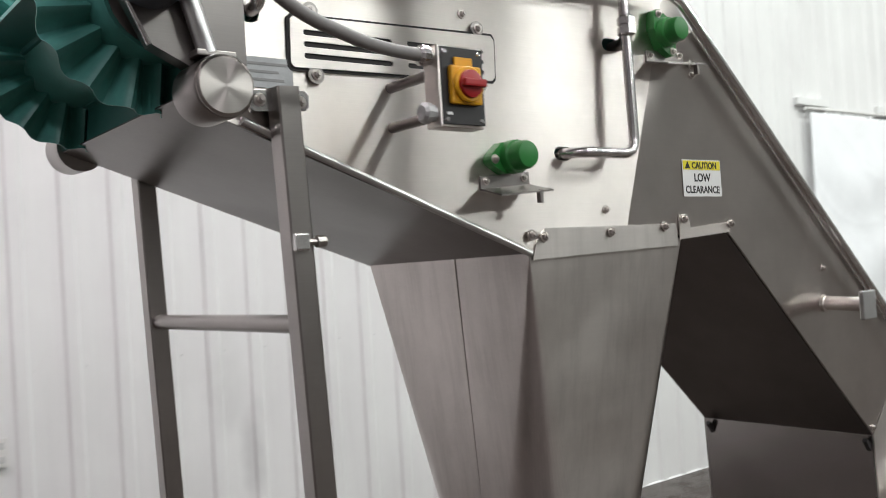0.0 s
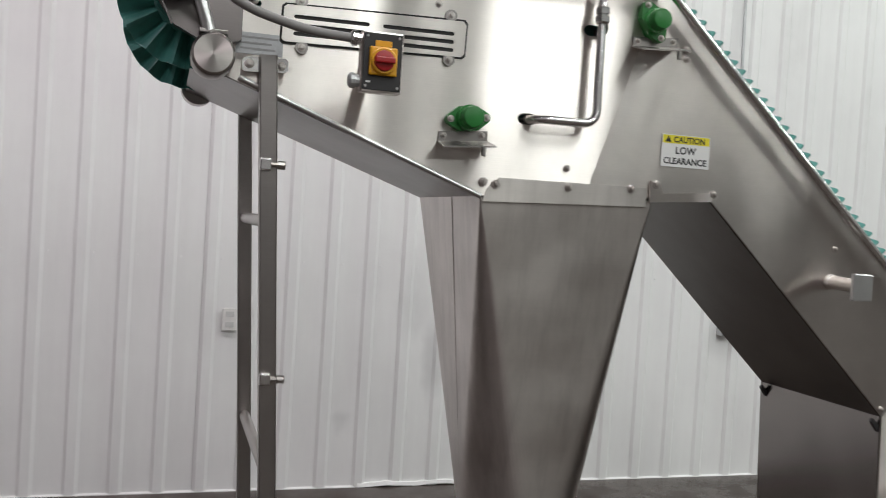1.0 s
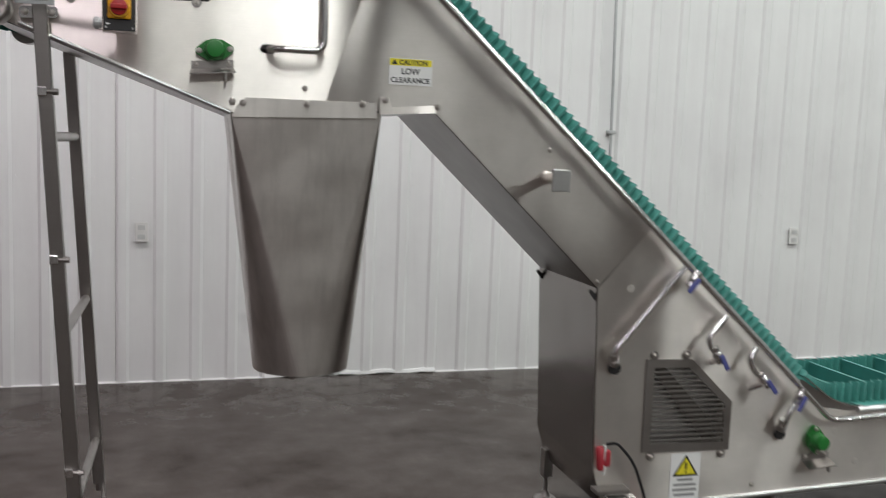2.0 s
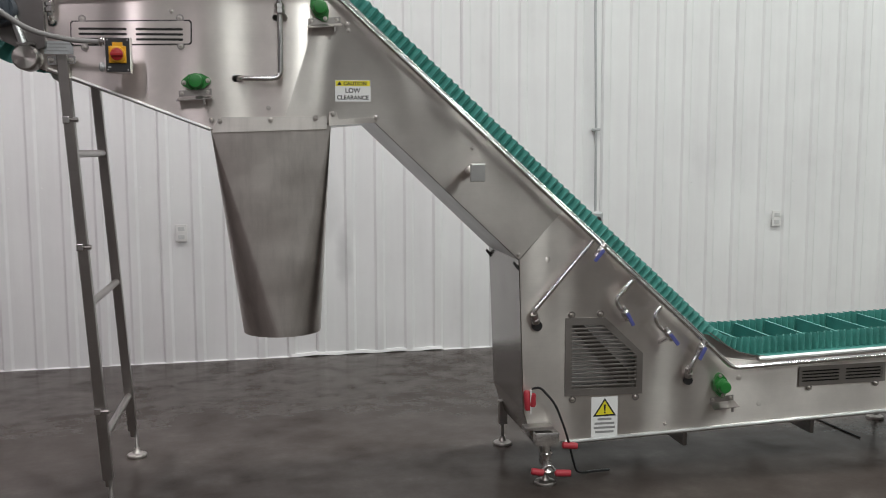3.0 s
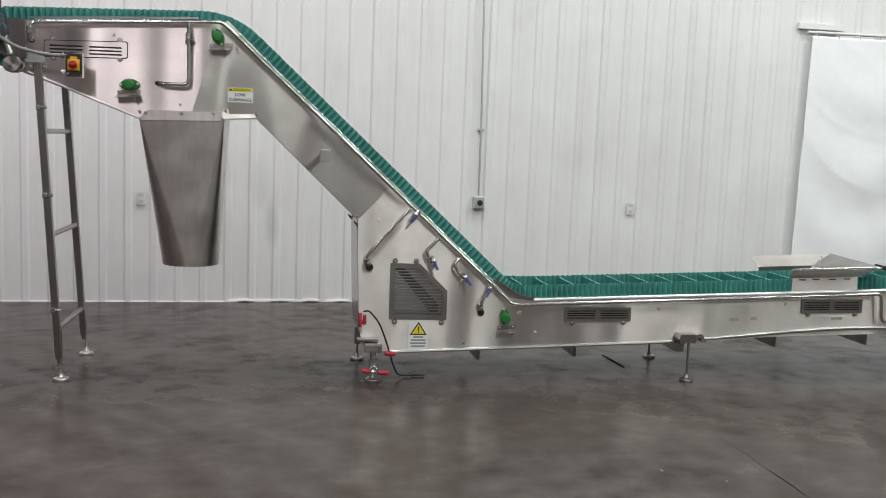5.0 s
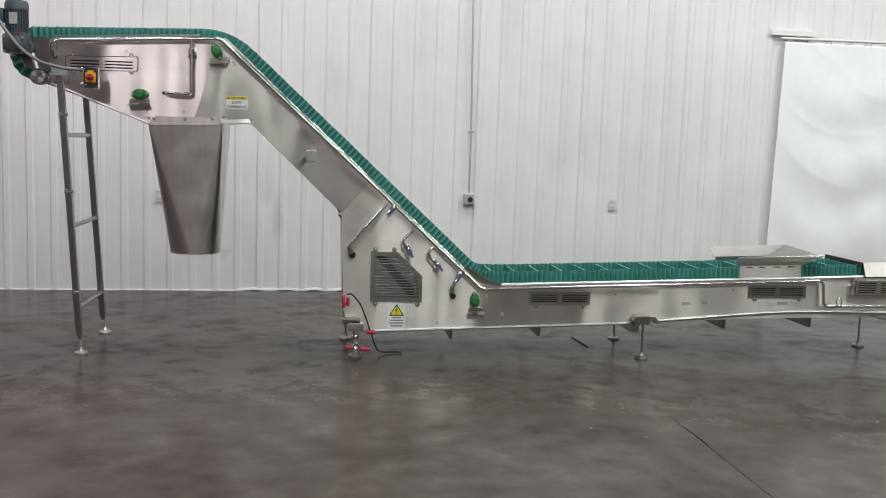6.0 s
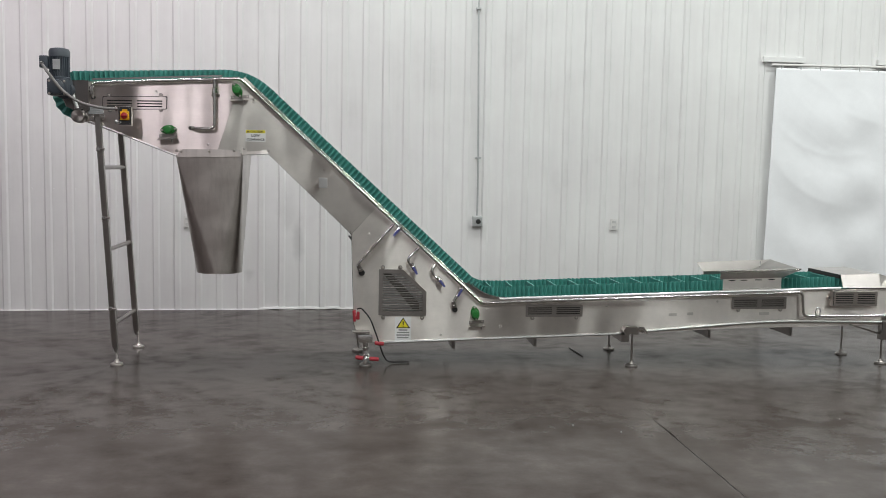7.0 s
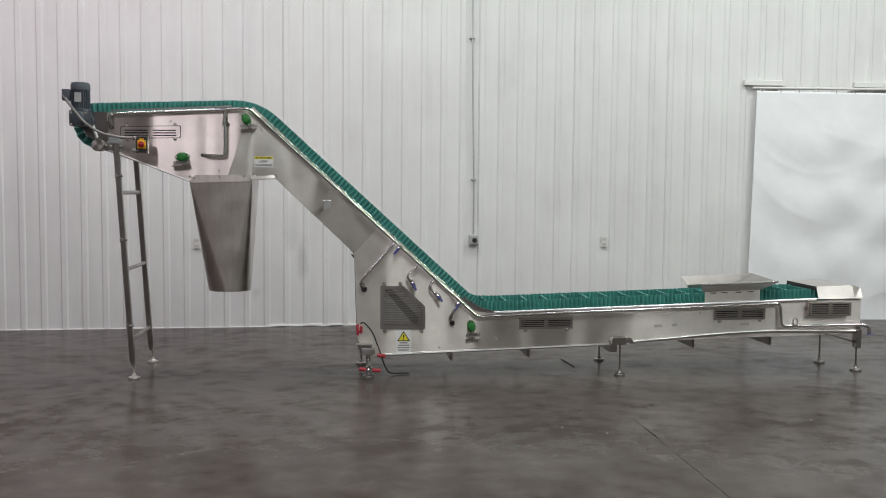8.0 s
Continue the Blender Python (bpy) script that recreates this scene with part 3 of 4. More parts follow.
def cleat_mesh():
    b = box(-0.014, 0.014, 0.10, FAR - 0.10, 0.0, 0.007, 0.002)
    box(-0.0040, 0.0040, 0.10, FAR - 0.10, 0.006, 0.070, 0.0012, b)
    me = bpy.data.meshes.new("cleat")
    bmesh.ops.recalc_face_normals(b, faces=b.faces)
    for f in b.faces:
        # upward faces get the paler, light-from-above colour
        f.material_index = 1 if f.normal.z > 0.6 and f.calc_center_median().z > 0.05 else 0
    b.to_mesh(me)
    b.free()
    me.materials.append(CLEAT)
    me.materials.append(CLEAT_TOPLIT)
    return me


CLEAT_MESH = cleat_mesh()
stepc = 39
mid_run = next(i for i, p in enumerate(LINE) if p.x > 3.092 and p.z < 0.6)
for i in range(20 + (mid_run - 20) % stepc, len(LINE) - 20, stepc):
    ob = new("cleat", CLEAT_MESH)
    ob.parent = belt
    n = NORM[i]
    t = Vector((n.z, 0, -n.x))
    ob.matrix_basis = Matrix(((t.x, 0, n.x, LINE[i].x), (0, 1, 0, 0), (t.z, 0, n.z, LINE[i].z), (0, 0, 0, 1)))

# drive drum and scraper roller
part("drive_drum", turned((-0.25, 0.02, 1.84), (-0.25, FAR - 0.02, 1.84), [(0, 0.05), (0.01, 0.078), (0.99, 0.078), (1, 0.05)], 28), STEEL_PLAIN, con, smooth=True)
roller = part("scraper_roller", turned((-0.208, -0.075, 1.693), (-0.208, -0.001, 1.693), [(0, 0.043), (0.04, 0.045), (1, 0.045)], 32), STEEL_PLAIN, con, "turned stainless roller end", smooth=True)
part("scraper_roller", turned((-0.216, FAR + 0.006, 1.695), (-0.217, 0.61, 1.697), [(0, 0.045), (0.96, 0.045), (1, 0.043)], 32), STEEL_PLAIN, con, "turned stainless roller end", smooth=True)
part("end_cap", turned((-0.208, -0.075, 1.693), (-0.208, -0.082, 1.693), [(0, 0.0425), (0.6, 0.0425), (1, 0.039)], 32), TURNED, roller, "turned round steel end cap", smooth=True)
# plate darkened in tone for the dim reflections under the drive
bp = part("bearing_plate", plate([(-0.348, 1.93), (-0.150, 1.93), (-0.150, 1.735), (-0.205, 1.712), (-0.288, 1.752), (-0.348, 1.865)], -0.030, -0.0008), STEEL_SHADED, con, "stainless bearing plate under the drive")
part("edge", tube([(-0.348, -0.024, 1.885), (-0.289, -0.024, 1.754)], 0.006), POLISHED, bp, "bright ground edge", smooth=True)
part("scraper_arm", tube([(-0.262, -0.048, 1.885), (-0.218, -0.048, 1.742)], 0.0135), WHITE_LIP, con, "bright round scraper arm", smooth=True)
sticker = part("drive_label", box(-0.160, -0.060, -0.0022, -0.0004, 1.712, 1.758), GREY_LABEL, con, "worn pale sticker")
for i, w in enumerate((0.080, 0.066, 0.074)):
    part("text_bar", box(-0.150, -0.150 + w, -0.0030, -0.0024, 1.746 - i * 0.012, 1.750 - i * 0.012), GREY_INK, sticker)
part("clamp_bar", box(-0.238, -0.180, -0.06, -0.03, 1.737, 1.746, 0.002, None), STEEL_PLAIN, con)

# funnel
chute = thing("discharge_chute", (0.66, 0.265, 0.62), "stainless steel square-to-round discharge chute bolted under the conveyor head", "chute")


def chute_mesh():
    b = bmesh.new()
    top = [(0.412, 0.0), (0.858, 0.0), (0.858, FAR), (0.412, FAR)]
    zt = [1.446, 1.462, 1.462, 1.446]
    cx, cy, r, zb = 0.662, 0.278, 0.157, 0.622
    n = 20
    ang0 = [math.radians(a) for a in (180, 270, 0, 90)]
    for off, flip in ((0.0, 1), (-0.003, -1)):
        ring = []
        for q in range(4):
            ring.append([b.verts.new((cx + (r + off) * math.cos(ang0[q] + math.pi / 2 * i / n), cy + (r + off) * math.sin(ang0[q] + math.pi / 2 * i / n), zb)) for i in range(n + 1)])
        tv = [b.verts.new((x + (0.003 if off else 0) * (1 if x < 0.6 else -1), y + (0.003 if off else 0) * (1 if y < 0.2 else -1), z)) for (x, y), z in zip(top, zt)]
        for q in range(4):
            for i in range(n):
                b.faces.new((tv[q], ring[q][i], ring[q][i + 1]))
            b.faces.new((tv[q], ring[q][n], tv[(q + 1) % 4]))
    bmesh.ops.remove_doubles(b, verts=b.verts, dist=0.0002)
    return b


part("funnel", chute_mesh(), STEEL_CHUTE, chute)
part("flange", plate([(0.418, 1.432), (0.842, 1.446), (0.842, 1.492), (0.455, 1.490), (0.428, 1.462)], -0.0035, -0.0005), STEEL_CHUTE, chute, "stainless mounting flange")
part("flange", plate([(0.850, 1.458), (1.026, 1.470), (1.034, 1.494), (0.888, 1.482), (0.880, 1.510), (0.852, 1.512)], -0.0040, -0.0008), STEEL, chute, "bright corner bracket")
part("weld_seam", tube([(0.412, 0.22, 1.444), (0.506, 0.27, 0.63)], 0.0018, 0, 8), STEEL_CHUTE, chute, "welded seam")
for x, z in ((0.417, 1.478), (0.448, 1.474), (0.633, 1.479), (0.800, 1.487), (0.867, 1.502), (1.031, 1.489)):
    bolt(chute, x, -0.004, z)
for x, z in ((0.626, 1.524), (0.930, 1.817), (1.410, 1.371), (1.598, 0.945), (0.285, 1.872), (3.436, 0.428), (4.261, 0.465), (2.24, 0.215)):
    bolt(con, x, 0.0, z, 0.85)
for x, z in ((1.722, 0.923), (2.667, 0.279), (2.568, 0.397)):
    part("weld_mark", turned((x, 0.001, z), (x, -0.0007, z), [(0, 0.015), (0.5, 0.014), (1, 0.006)], 18), STEEL, con, "dull round weld mark", smooth=True)

# ladder-like head support
lad = thing("support_ladder", (0.0, 0.31, 0.0), "stainless steel ladder-shaped support standing on round levelling feet", "support frame")


def levelling_foot(parent, x, y, top, r=0.044, finish=None):
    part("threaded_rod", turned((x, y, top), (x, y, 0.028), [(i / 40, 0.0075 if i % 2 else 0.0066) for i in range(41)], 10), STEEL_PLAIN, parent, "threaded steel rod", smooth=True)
    part("foot_pad", turned((x, y, 0.0), (x, y, 0.040), [(0, r * 0.97), (0.18, r), (0.34, r * 0.93), (0.5, r * 0.45), (0.8, r * 0.3), (1, r * 0.26)], 24), finish or STEEL_BRIGHT, parent, "round levelling foot", smooth=True)


for yt, yb in ((-0.028, 0.012), (0.565, 0.640)):
    a, c = Vector((-0.093, yt, 1.708)), Vector((-0.006, yb, 0.125))
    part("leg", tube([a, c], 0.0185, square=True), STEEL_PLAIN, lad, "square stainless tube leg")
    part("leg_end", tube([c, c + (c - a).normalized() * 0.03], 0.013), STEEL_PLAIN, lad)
    levelling_foot(lad, 0.002 if yb < 0.3 else 0.008, yb, 0.125)
for z, r in ((1.355, 0.0145), (0.800, 0.0145), (0.285, 0.0145)):
    t = (1.70 - z) / 1.575
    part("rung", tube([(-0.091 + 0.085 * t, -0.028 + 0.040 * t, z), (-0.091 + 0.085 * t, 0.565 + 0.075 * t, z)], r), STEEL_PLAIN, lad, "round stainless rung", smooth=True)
for z in (1.477, 1.016, 0.395):
    t = (1.70 - z) / 1.575
    x, y = -0.091 + 0.085 * t, -0.028 + 0.040 * t
    lug = part("clamp_lug", box(x - 0.020, x + 0.004, y - 0.030, y - 0.018, z - 0.013, z + 0.013, 0.003), POLISHED, lad)
    b = part("clamp_screw", turned((x - 0.004, y - 0.024, z), (x + 0.034, y - 0.024, z), [(0, 0.005), (0.55, 0.005), (0.56, 0.009), (0.95, 0.009), (1, 0.007)], 8), STEEL_PLAIN, lad, "clamp screw")
brk = part("head_bracket", plate([(-0.146, 1.676), (-0.140, 1.671), (-0.055, 1.676), (-0.049, 1.682), (-0.049, 1.700), (-0.055, 1.706), (-0.140, 1.702), (-0.146, 1.696)], -0.026, -0.012), POLISHED, lad, "bolted stainless clamp plate")
part("head_bracket", box(-0.115, -0.070, -0.012, -0.0006, 1.675, 1.700, 0.002), STEEL_PLAIN, lad)
for x in (-0.131, -0.064):
    bolt(brk, x, -0.026, 1.688, 0.95)
bolt(lad, -0.125, 0.54, 1.68)


# ---- fittings on the conveyor ----
def grille(parent, outer, slots, ears, y, label="", finish=None):
    """A slotted sheet with bolt ears over a dark gap."""
    finish = finish or LOUVRE
    g = part("grille", plate(outer, y - 0.006, y - 0.003, slots), finish, parent, label)
    for x, z in ears:
        part("ear", turned((x, y - 0.003, z), (x, y - 0.0055, z), [(0, 0.014), (1, 0.014)], 14), STEEL_PLAIN, g)
        bolt(g, x, y - 0.0055, z, 0.85)
    return g


vo = [(-0.064, 1.752), (-0.058, 1.747), (0.343, 1.757), (0.350, 1.763), (0.352, 1.830), (0.345, 1.838), (-0.055, 1.827), (-0.062, 1.821)]
vc = (0.145, 1.793)
# black sheet behind the louvre paints the shade of its gap and slots
part("vent_gap_shade", plate([(vc[0] + (x - vc[0]) * 1.022, vc[1] + (z - vc[1]) * 1.11) for x, z in vo], -0.0028, -0.0004), DARK, con, "black sheet painting the shaded gap round the louvre")
grille(con, vo, VENT_HEAD, ((-0.025, 1.838), (0.315, 1.848), (-0.020, 1.738), (0.315, 1.748)), 0.0, "slotted stainless louvre", STEEL)


def low_vent(v):
    xa, xb, za, zb, tilt = v
    out = rect(xa - 0.014, xb + 0.014, za - 0.014, zb + 0.014, tilt)
    return grille(con, out, vent_slots(xa, xb, za, zb, tilt, 4), ((xa + 0.035, za - 0.022), (xb - 0.03, za - 0.022 + tilt * 0.4)), -0.001, "slotted stainless louvre")


low_vent(LV1)
low_vent(LV2)
for v in (LV1, LV2):
    # black sheet in place of the shaded space behind the slots
    part("vent_shade", box(v[0] - 0.01, v[1] + 0.01, 0.02, 0.024, v[2] - 0.01, v[3] + 0.02), DARK, con)
ev = part("vent_box", box(5.119, 5.467, -0.040, -0.0005, 0.440, 0.552, 0.004), STEEL_BRIGHT, con, "raised stainless vent box")
part("grille", plate(rect(5.127, 5.459, 0.446, 0.546), -0.0455, -0.043, vent_slots(5.14, 5.446, 0.456, 0.538, 0.0, 5)), STEEL_BRIGHT, ev)
part("vent_shade", box(5.125, 5.461, -0.0428, -0.0403, 0.445, 0.547), DARK, ev)
part("knob", turned((5.105, 0, 0.50), (5.105, -0.02, 0.50), [(0, 0.008), (0.5, 0.008), (0.55, 0.012), (1, 0.010)], 10), POLISHED, con)

# louvre of the foot
fo = [(1.796, 0.356), (2.132, 0.352), (2.132, 0.524), (1.966, 0.679), (1.796, 0.681)]
fg = part("grille", plate(fo, -0.007, -0.001, [FV]), LOUVRE, con, "stainless louvre frame over the foot opening")
for i in range(15):
    z = 0.395 + i * 0.0172
    xr = 2.110 if z < 0.515 else 2.110 - (z - 0.512) * (2.105 - 1.955) / (0.650 - 0.515)
    part("slat", box(1.818, xr, -0.006, 0.0005, z - 0.0034, z + 0.0034, 0.001), LOUVRE, fg)
for x, z in ((1.823, 0.694), (1.945, 0.694), (1.830, 0.340), (2.104, 0.338)):
    part("ear", turned((x, -0.001, z), (x, -0.006, z), [(0, 0.015), (1, 0.015)], 14), STEEL_PLAIN, fg)
    bolt(fg, x, -0.006, z, 0.9)
# bright backing added to lighten the opening, with a darkened bar across it
part("bright_backing", plate([(1.800, 0.375), (2.125, 0.372), (2.125, 0.522), (1.962, 0.668), (1.800, 0.670)], 0.070, 0.074), WHITE_LIP, con, "bright backing plate added to lighten the louvre opening")
part("inner_brace", plate([(1.815, 0.660), (1.870, 0.660), (2.085, 0.440), (2.085, 0.385), (2.045, 0.385)], 0.030, 0.034), STEEL_SHADED, con, "darkened diagonal bar added behind the louvre")


def bearing_cover(x, z, ang):
    m = pose(x, 0, z, 0, ang, 0)
    outer = []
    for cx, r in ((0.040, 0.013), (0.0, 0.028), (-0.040, 0.013), (0.0, -0.028)):
        if cx:
            outer += [(cx + r * math.cos(a) , r * math.sin(a)) for a in (np.linspace(-1.0, 1.0, 5) if cx > 0 else np.linspace(math.pi - 1.0, math.pi + 1.0, 5))]
        else:
            outer += [(0.022 if r > 0 else -0.022, r), (-0.022 if r > 0 else 0.022, r)]
    c = part("bearing_cover", plate(outer, -0.022, -0.0005, m=m), GREEN, con, "green plastic bearing cover")
    p0, p1 = m @ Vector((0, -0.02, 0)), m @ Vector((0, -0.066, 0))
    part("cap", turned(p0, p1, [(0, 0.031), (0.35, 0.030), (0.42, 0.0265), (0.85, 0.0255), (0.96, 0.023), (1, 0.015)], 24), GREEN, c, smooth=True)
    for sx in (0.043, -0.043):
        q = m @ Vector((sx, -0.022, 0))
        bolt(c, *q, 0.8)


bearing_cover(0.366, 1.618, -6)
bearing_cover(0.822, 1.893, 62)
bearing_cover(2.480, 0.372, 82)


def drip_shelf(x0, x1, z, depth=0.062, tilt=0.08):
    zr = z + tilt * (x1 - x0)
    b = plate([(x0, z - 0.004), (x1, zr - 0.004), (x1, zr + 0.022), (x0, z + 0.022)], -0.004, -0.0006)
    vs = [(x0, -0.002, z), (x1, -0.002, zr), (x1 + 0.004, -depth, zr - 0.016), (x0 - 0.004, -depth, z - 0.016)]
    t = [b.verts.new(v) for v in vs]
    u = [b.verts.new((v[0], v[1], v[2] - 0.003)) for v in vs]
    b.faces.new(t)
    b.faces.new(list(reversed(u)))
    for i in range(4):
        b.faces.new((t[i], t[(i + 1) % 4], u[(i + 1) % 4], u[i]))
    sh = part("drip_shelf", b, STEEL_PLAIN, con, "small bent stainless drip shelf")
    for x in (x0 + 0.012, x1 - 0.014):
        bolt(sh, x, -0.004, z + 0.012 + tilt * (x - x0), 0.75)
    part("tab", box(x1 - 0.028, x1 - 0.020, -depth + 0.002, -depth + 0.012, zr - 0.040, zr - 0.016, 0.001), STEEL_PLAIN, sh)


drip_shelf(0.302, 0.420, 1.563)
drip_shelf(0.778, 0.900, 1.833)
drip_shelf(2.440, 2.546, 0.294, 0.05)
bolt(con, 0.925, -0.006, 1.838, 1.0)

# stand-off block on the incline
so = part("stand_off", turned((1.402, 0, 1.284), (1.406, -0.105, 1.280), [(0, 0.021), (0.08, 0.021), (0.1, 0.0175), (1, 0.0175)], 18), STEEL, con, "round stand-off", smooth=True)
part("end_plate", box(1.377, 1.435, -0.118, -0.105, 1.244, 1.313, 0.003), WHITE_LIP, so, "bright square steel end plate")

# labels
cs = thing("caution_label", (0.944, -0.001, 1.551), "white and yellow low clearance caution label stuck on the steel panel", "label")
part("backing", box(0.876, 1.011, -0.0016, -0.0004, 1.550, 1.630), LABEL_W, cs)
part("header", box(0.878, 1.009, -0.0022, -0.0018, 1.608, 1.628), LABEL_Y, cs, "yellow header band")
part("triangle", plate([(0.884, 1.611), (0.902, 1.611), (0.893, 1.626)], -0.0028, -0.0023), INK, cs)
lettering("CAUTION", 0.0195, 0.952, -0.0024, 1.6112, INK, cs)
lettering("LOW", 0.0245, 0.943, -0.0018, 1.5830, INK, cs)
lettering("CLEARANCE", 0.0215, 0.943, -0.0018, 1.5575, INK, cs)
ws = thing("warning_label", (1.97, -0.001, 0.174), "white warning label with yellow triangle on the foot panel", "label")
part("backing", plate(rect(1.913, 2.028, 0.171, 0.344, 0.02), -0.0016, -0.0004), LABEL_W, ws)
part("triangle", plate([(1.921, 0.262), (2.021, 0.263), (1.971, 0.340)], -0.0024, -0.0018), INK, ws, "black triangle border")
part("triangle", plate([(1.933, 0.269), (2.009, 0.270), (1.971, 0.328)], -0.0030, -0.0025), LABEL_Y, ws, "yellow triangle")
part("mark", plate([(1.968, 0.285), (1.974, 0.285), (1.976, 0.312), (1.966, 0.312)], -0.0036, -0.0031), INK, ws)
part("mark", turned((1.971, -0.0031, 0.278), (1.971, -0.0036, 0.278), [(0, 0.004), (1, 0.004)], 10), INK, ws)
for i, w in enumerate((0.030, 0.043, 0.046, 0.040)):
    z = 0.250 - i * 0.018
    part("text_bar", box(1.971 - w, 1.971 + w, -0.0024, -0.0018, z - 0.0045, z + 0.0045), GREY_INK, ws)

# valves and drop pipes of the foot
def pipe_part(points, r=0.0095, bend=0.022, mat=None, label=""):
    return part("drop_pipe", tube(points, r, bend), mat or POLISHED, con, label or "polished stainless drop pipe", smooth=True)


def ball_valve(x, y, z, ang):
    m = pose(x, y, z, 0, ang, 0)
    v = part("ball_valve", turned(m @ Vector((-0.032, 0, 0)), m @ Vector((0.032, 0, 0)), [(0, 0.011), (0.02, 0.0145), (0.25, 0.0145), (0.27, 0.013), (0.4, 0.018), (0.6, 0.018), (0.73, 0.013), (0.75, 0.0145), (0.98, 0.0145), (1, 0.011)], 12), POLISHED, con, "small stainless ball valve", smooth=True)
    part("stem", turned(m @ Vector((0, -0.012, 0)), m @ Vector((0, -0.032, 0)), [(0, 0.006), (1, 0.006)], 8), POLISHED, v)
    part("lever", box(-0.006, 0.052, -0.036, -0.028, -0.0075, 0.0075, 0.0025, None, m), BLUE, v, "blue vinyl lever")


pipe_part([(1.895, -0.038, 1.000), (1.652, -0.045, 0.722), (1.662, -0.040, 0.690), (1.672, 0.01, 0.664)], 0.0095, 0.018)
part("elbow", turned((1.652, -0.043, 0.712), (1.668, -0.020, 0.672), [(0, 0.014), (0.2, 0.017), (0.5, 0.015), (0.55, 0.018), (1, 0.017)], 10), STEEL_PLAIN, con)
part("port", turned((1.676, -0.012, 0.655), (1.676, 0.01, 0.655), [(0, 0.021), (0.3, 0.022), (1, 0.022)], 16), BLACK, con, "black pipe port", smooth=True)
ball_valve(1.925, -0.048, 0.962, 130)
pipe_part([(2.066, -0.038, 0.833), (1.994, -0.050, 0.762), (2.006, -0.050, 0.728), (2.046, -0.050, 0.690), (2.046, 0.01, 0.66)])
ball_valve(2.034, -0.050, 0.702, 62)
pipe_part([(2.190, -0.038, 0.720), (2.160, -0.050, 0.690), (2.176, -0.050, 0.648), (2.232, -0.050, 0.598), (2.205, 0.01, 0.560)])
ball_valve(2.222, -0.050, 0.610, 52)
pipe_part([(2.395, -0.038, 0.556), (2.340, -0.050, 0.498), (2.318, -0.050, 0.445), (2.336, 0.01, 0.405)])
ball_valve(2.372, -0.050, 0.548, 118)
part("elbow", turned((2.322, -0.045, 0.462), (2.330, -0.018, 0.420), [(0, 0.014), (0.2, 0.017), (0.5, 0.015), (0.55, 0.018), (1, 0.017)], 10), STEEL_PLAIN, con)
part("port", turned((2.336, -0.012, 0.398), (2.336, 0.01, 0.398), [(0, 0.019), (0.3, 0.020), (1, 0.020)], 16), BLACK, con, "black pipe port", smooth=True)
# valve on the tail pipe
part("valve_ring", tube([(5.005 + 0.018 * math.cos(a), -0.05, 0.400 + 0.028 * math.sin(a)) for a in np.linspace(0, 2 * math.pi, 15)], 0.005, 0, 8), POLISHED, con, "bright ring handle", smooth=True)
part("pipe_union", turned((4.985, -0.038, 0.371), (5.03, -0.038, 0.370), [(0, 0.014), (0.1, 0.018), (0.9, 0.018), (1, 0.014)], 6), POLISHED, con)
part("pipe_end", tube([(5.57, -0.038, 0.362), (5.615, -0.038, 0.360), (5.622, -0.038, 0.300)], 0.0125, 0.02), POLISHED, con, "hose end with small lever", smooth=True)
part("lever", box(5.60, 5.650, -0.05, -0.04, 0.292, 0.302, 0.002), BLUE, con)

# legs and cross members below
for x, z in ((2.33, 0.180), (2.92, 0.200), (4.21, 0.262), (4.83, 0.277)):
    # shade below the frame is put into this steel's tone
    part("cross_member", box(x - 0.006, x + 0.012, 0.002, FAR - 0.002, z - 0.068, z, 0.002), STEEL_SHADED, con, "stainless cross member with underside shade in its tone")
for x, y, zt in ((3.616, -0.058, 0.255), (3.623, 0.556, 0.255), (5.548, 0.012, 0.345), (5.430, 0.360, 0.345), (1.708, -0.028, 0.185), (1.660, 0.50, 0.20)):
    levelling_foot(con, x, y, zt, 0.044, LOUVRE)
    if zt != 0.255:
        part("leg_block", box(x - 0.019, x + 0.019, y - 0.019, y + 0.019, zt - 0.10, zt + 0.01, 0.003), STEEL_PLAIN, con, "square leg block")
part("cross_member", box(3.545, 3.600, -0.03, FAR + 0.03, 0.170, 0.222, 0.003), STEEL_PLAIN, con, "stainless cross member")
part("leg_clamp", plate([(3.545, 0.262), (3.560, 0.286), (3.655, 0.286), (3.655, 0.230), (3.600, 0.235), (3.560, 0.225)], -0.075, -0.004), STEEL_PLAIN, con, "folded stainless leg clamp")
part("leg_clamp", plate([(3.660, 0.284), (3.700, 0.284), (3.730, 0.238), (3.705, 0.238), (3.690, 0.266), (3.660, 0.266)], -0.06, -0.004), POLISHED, con, "folded stainless leg clamp")
part("cross_member", sheet([(5.28, 0.292), (5.525, 0.222)], 0.0, 0.03, 0.012), STEEL_PLAIN, con)
part("leg_block", box(5.522, 5.562, -0.035, 0.03, 0.185, 0.330, 0.004), STEEL_PLAIN, con, "stainless leg block")
part("end_plate", box(5.562, 5.566, 0.004, FAR - 0.004, 0.299, 0.570), STEEL, con)

# ---- infeed hopper and end cover ----
hop = thing("infeed_hopper", (4.5, 0.26, 0.55), "three-sided flared stainless infeed guide resting over the belt", "hopper")


def panel4(a, c, d, e, t=0.003):
    b = bmesh.new()
    p = [Vector(v) for v in (a, c, d, e)]
    n = (p[1] - p[0]).cross(p[3] - p[0]).normalized() * t
    lo = [b.verts.new(v) for v in p]
    hi = [b.verts.new(v + n) for v in p]
    b.faces.new(list(reversed(lo)))
    b.faces.new(hi)
    for i in range(4):
        b.faces.new((lo[i], lo[(i + 1) % 4], hi[(i + 1) % 4], hi[i]))
    return b


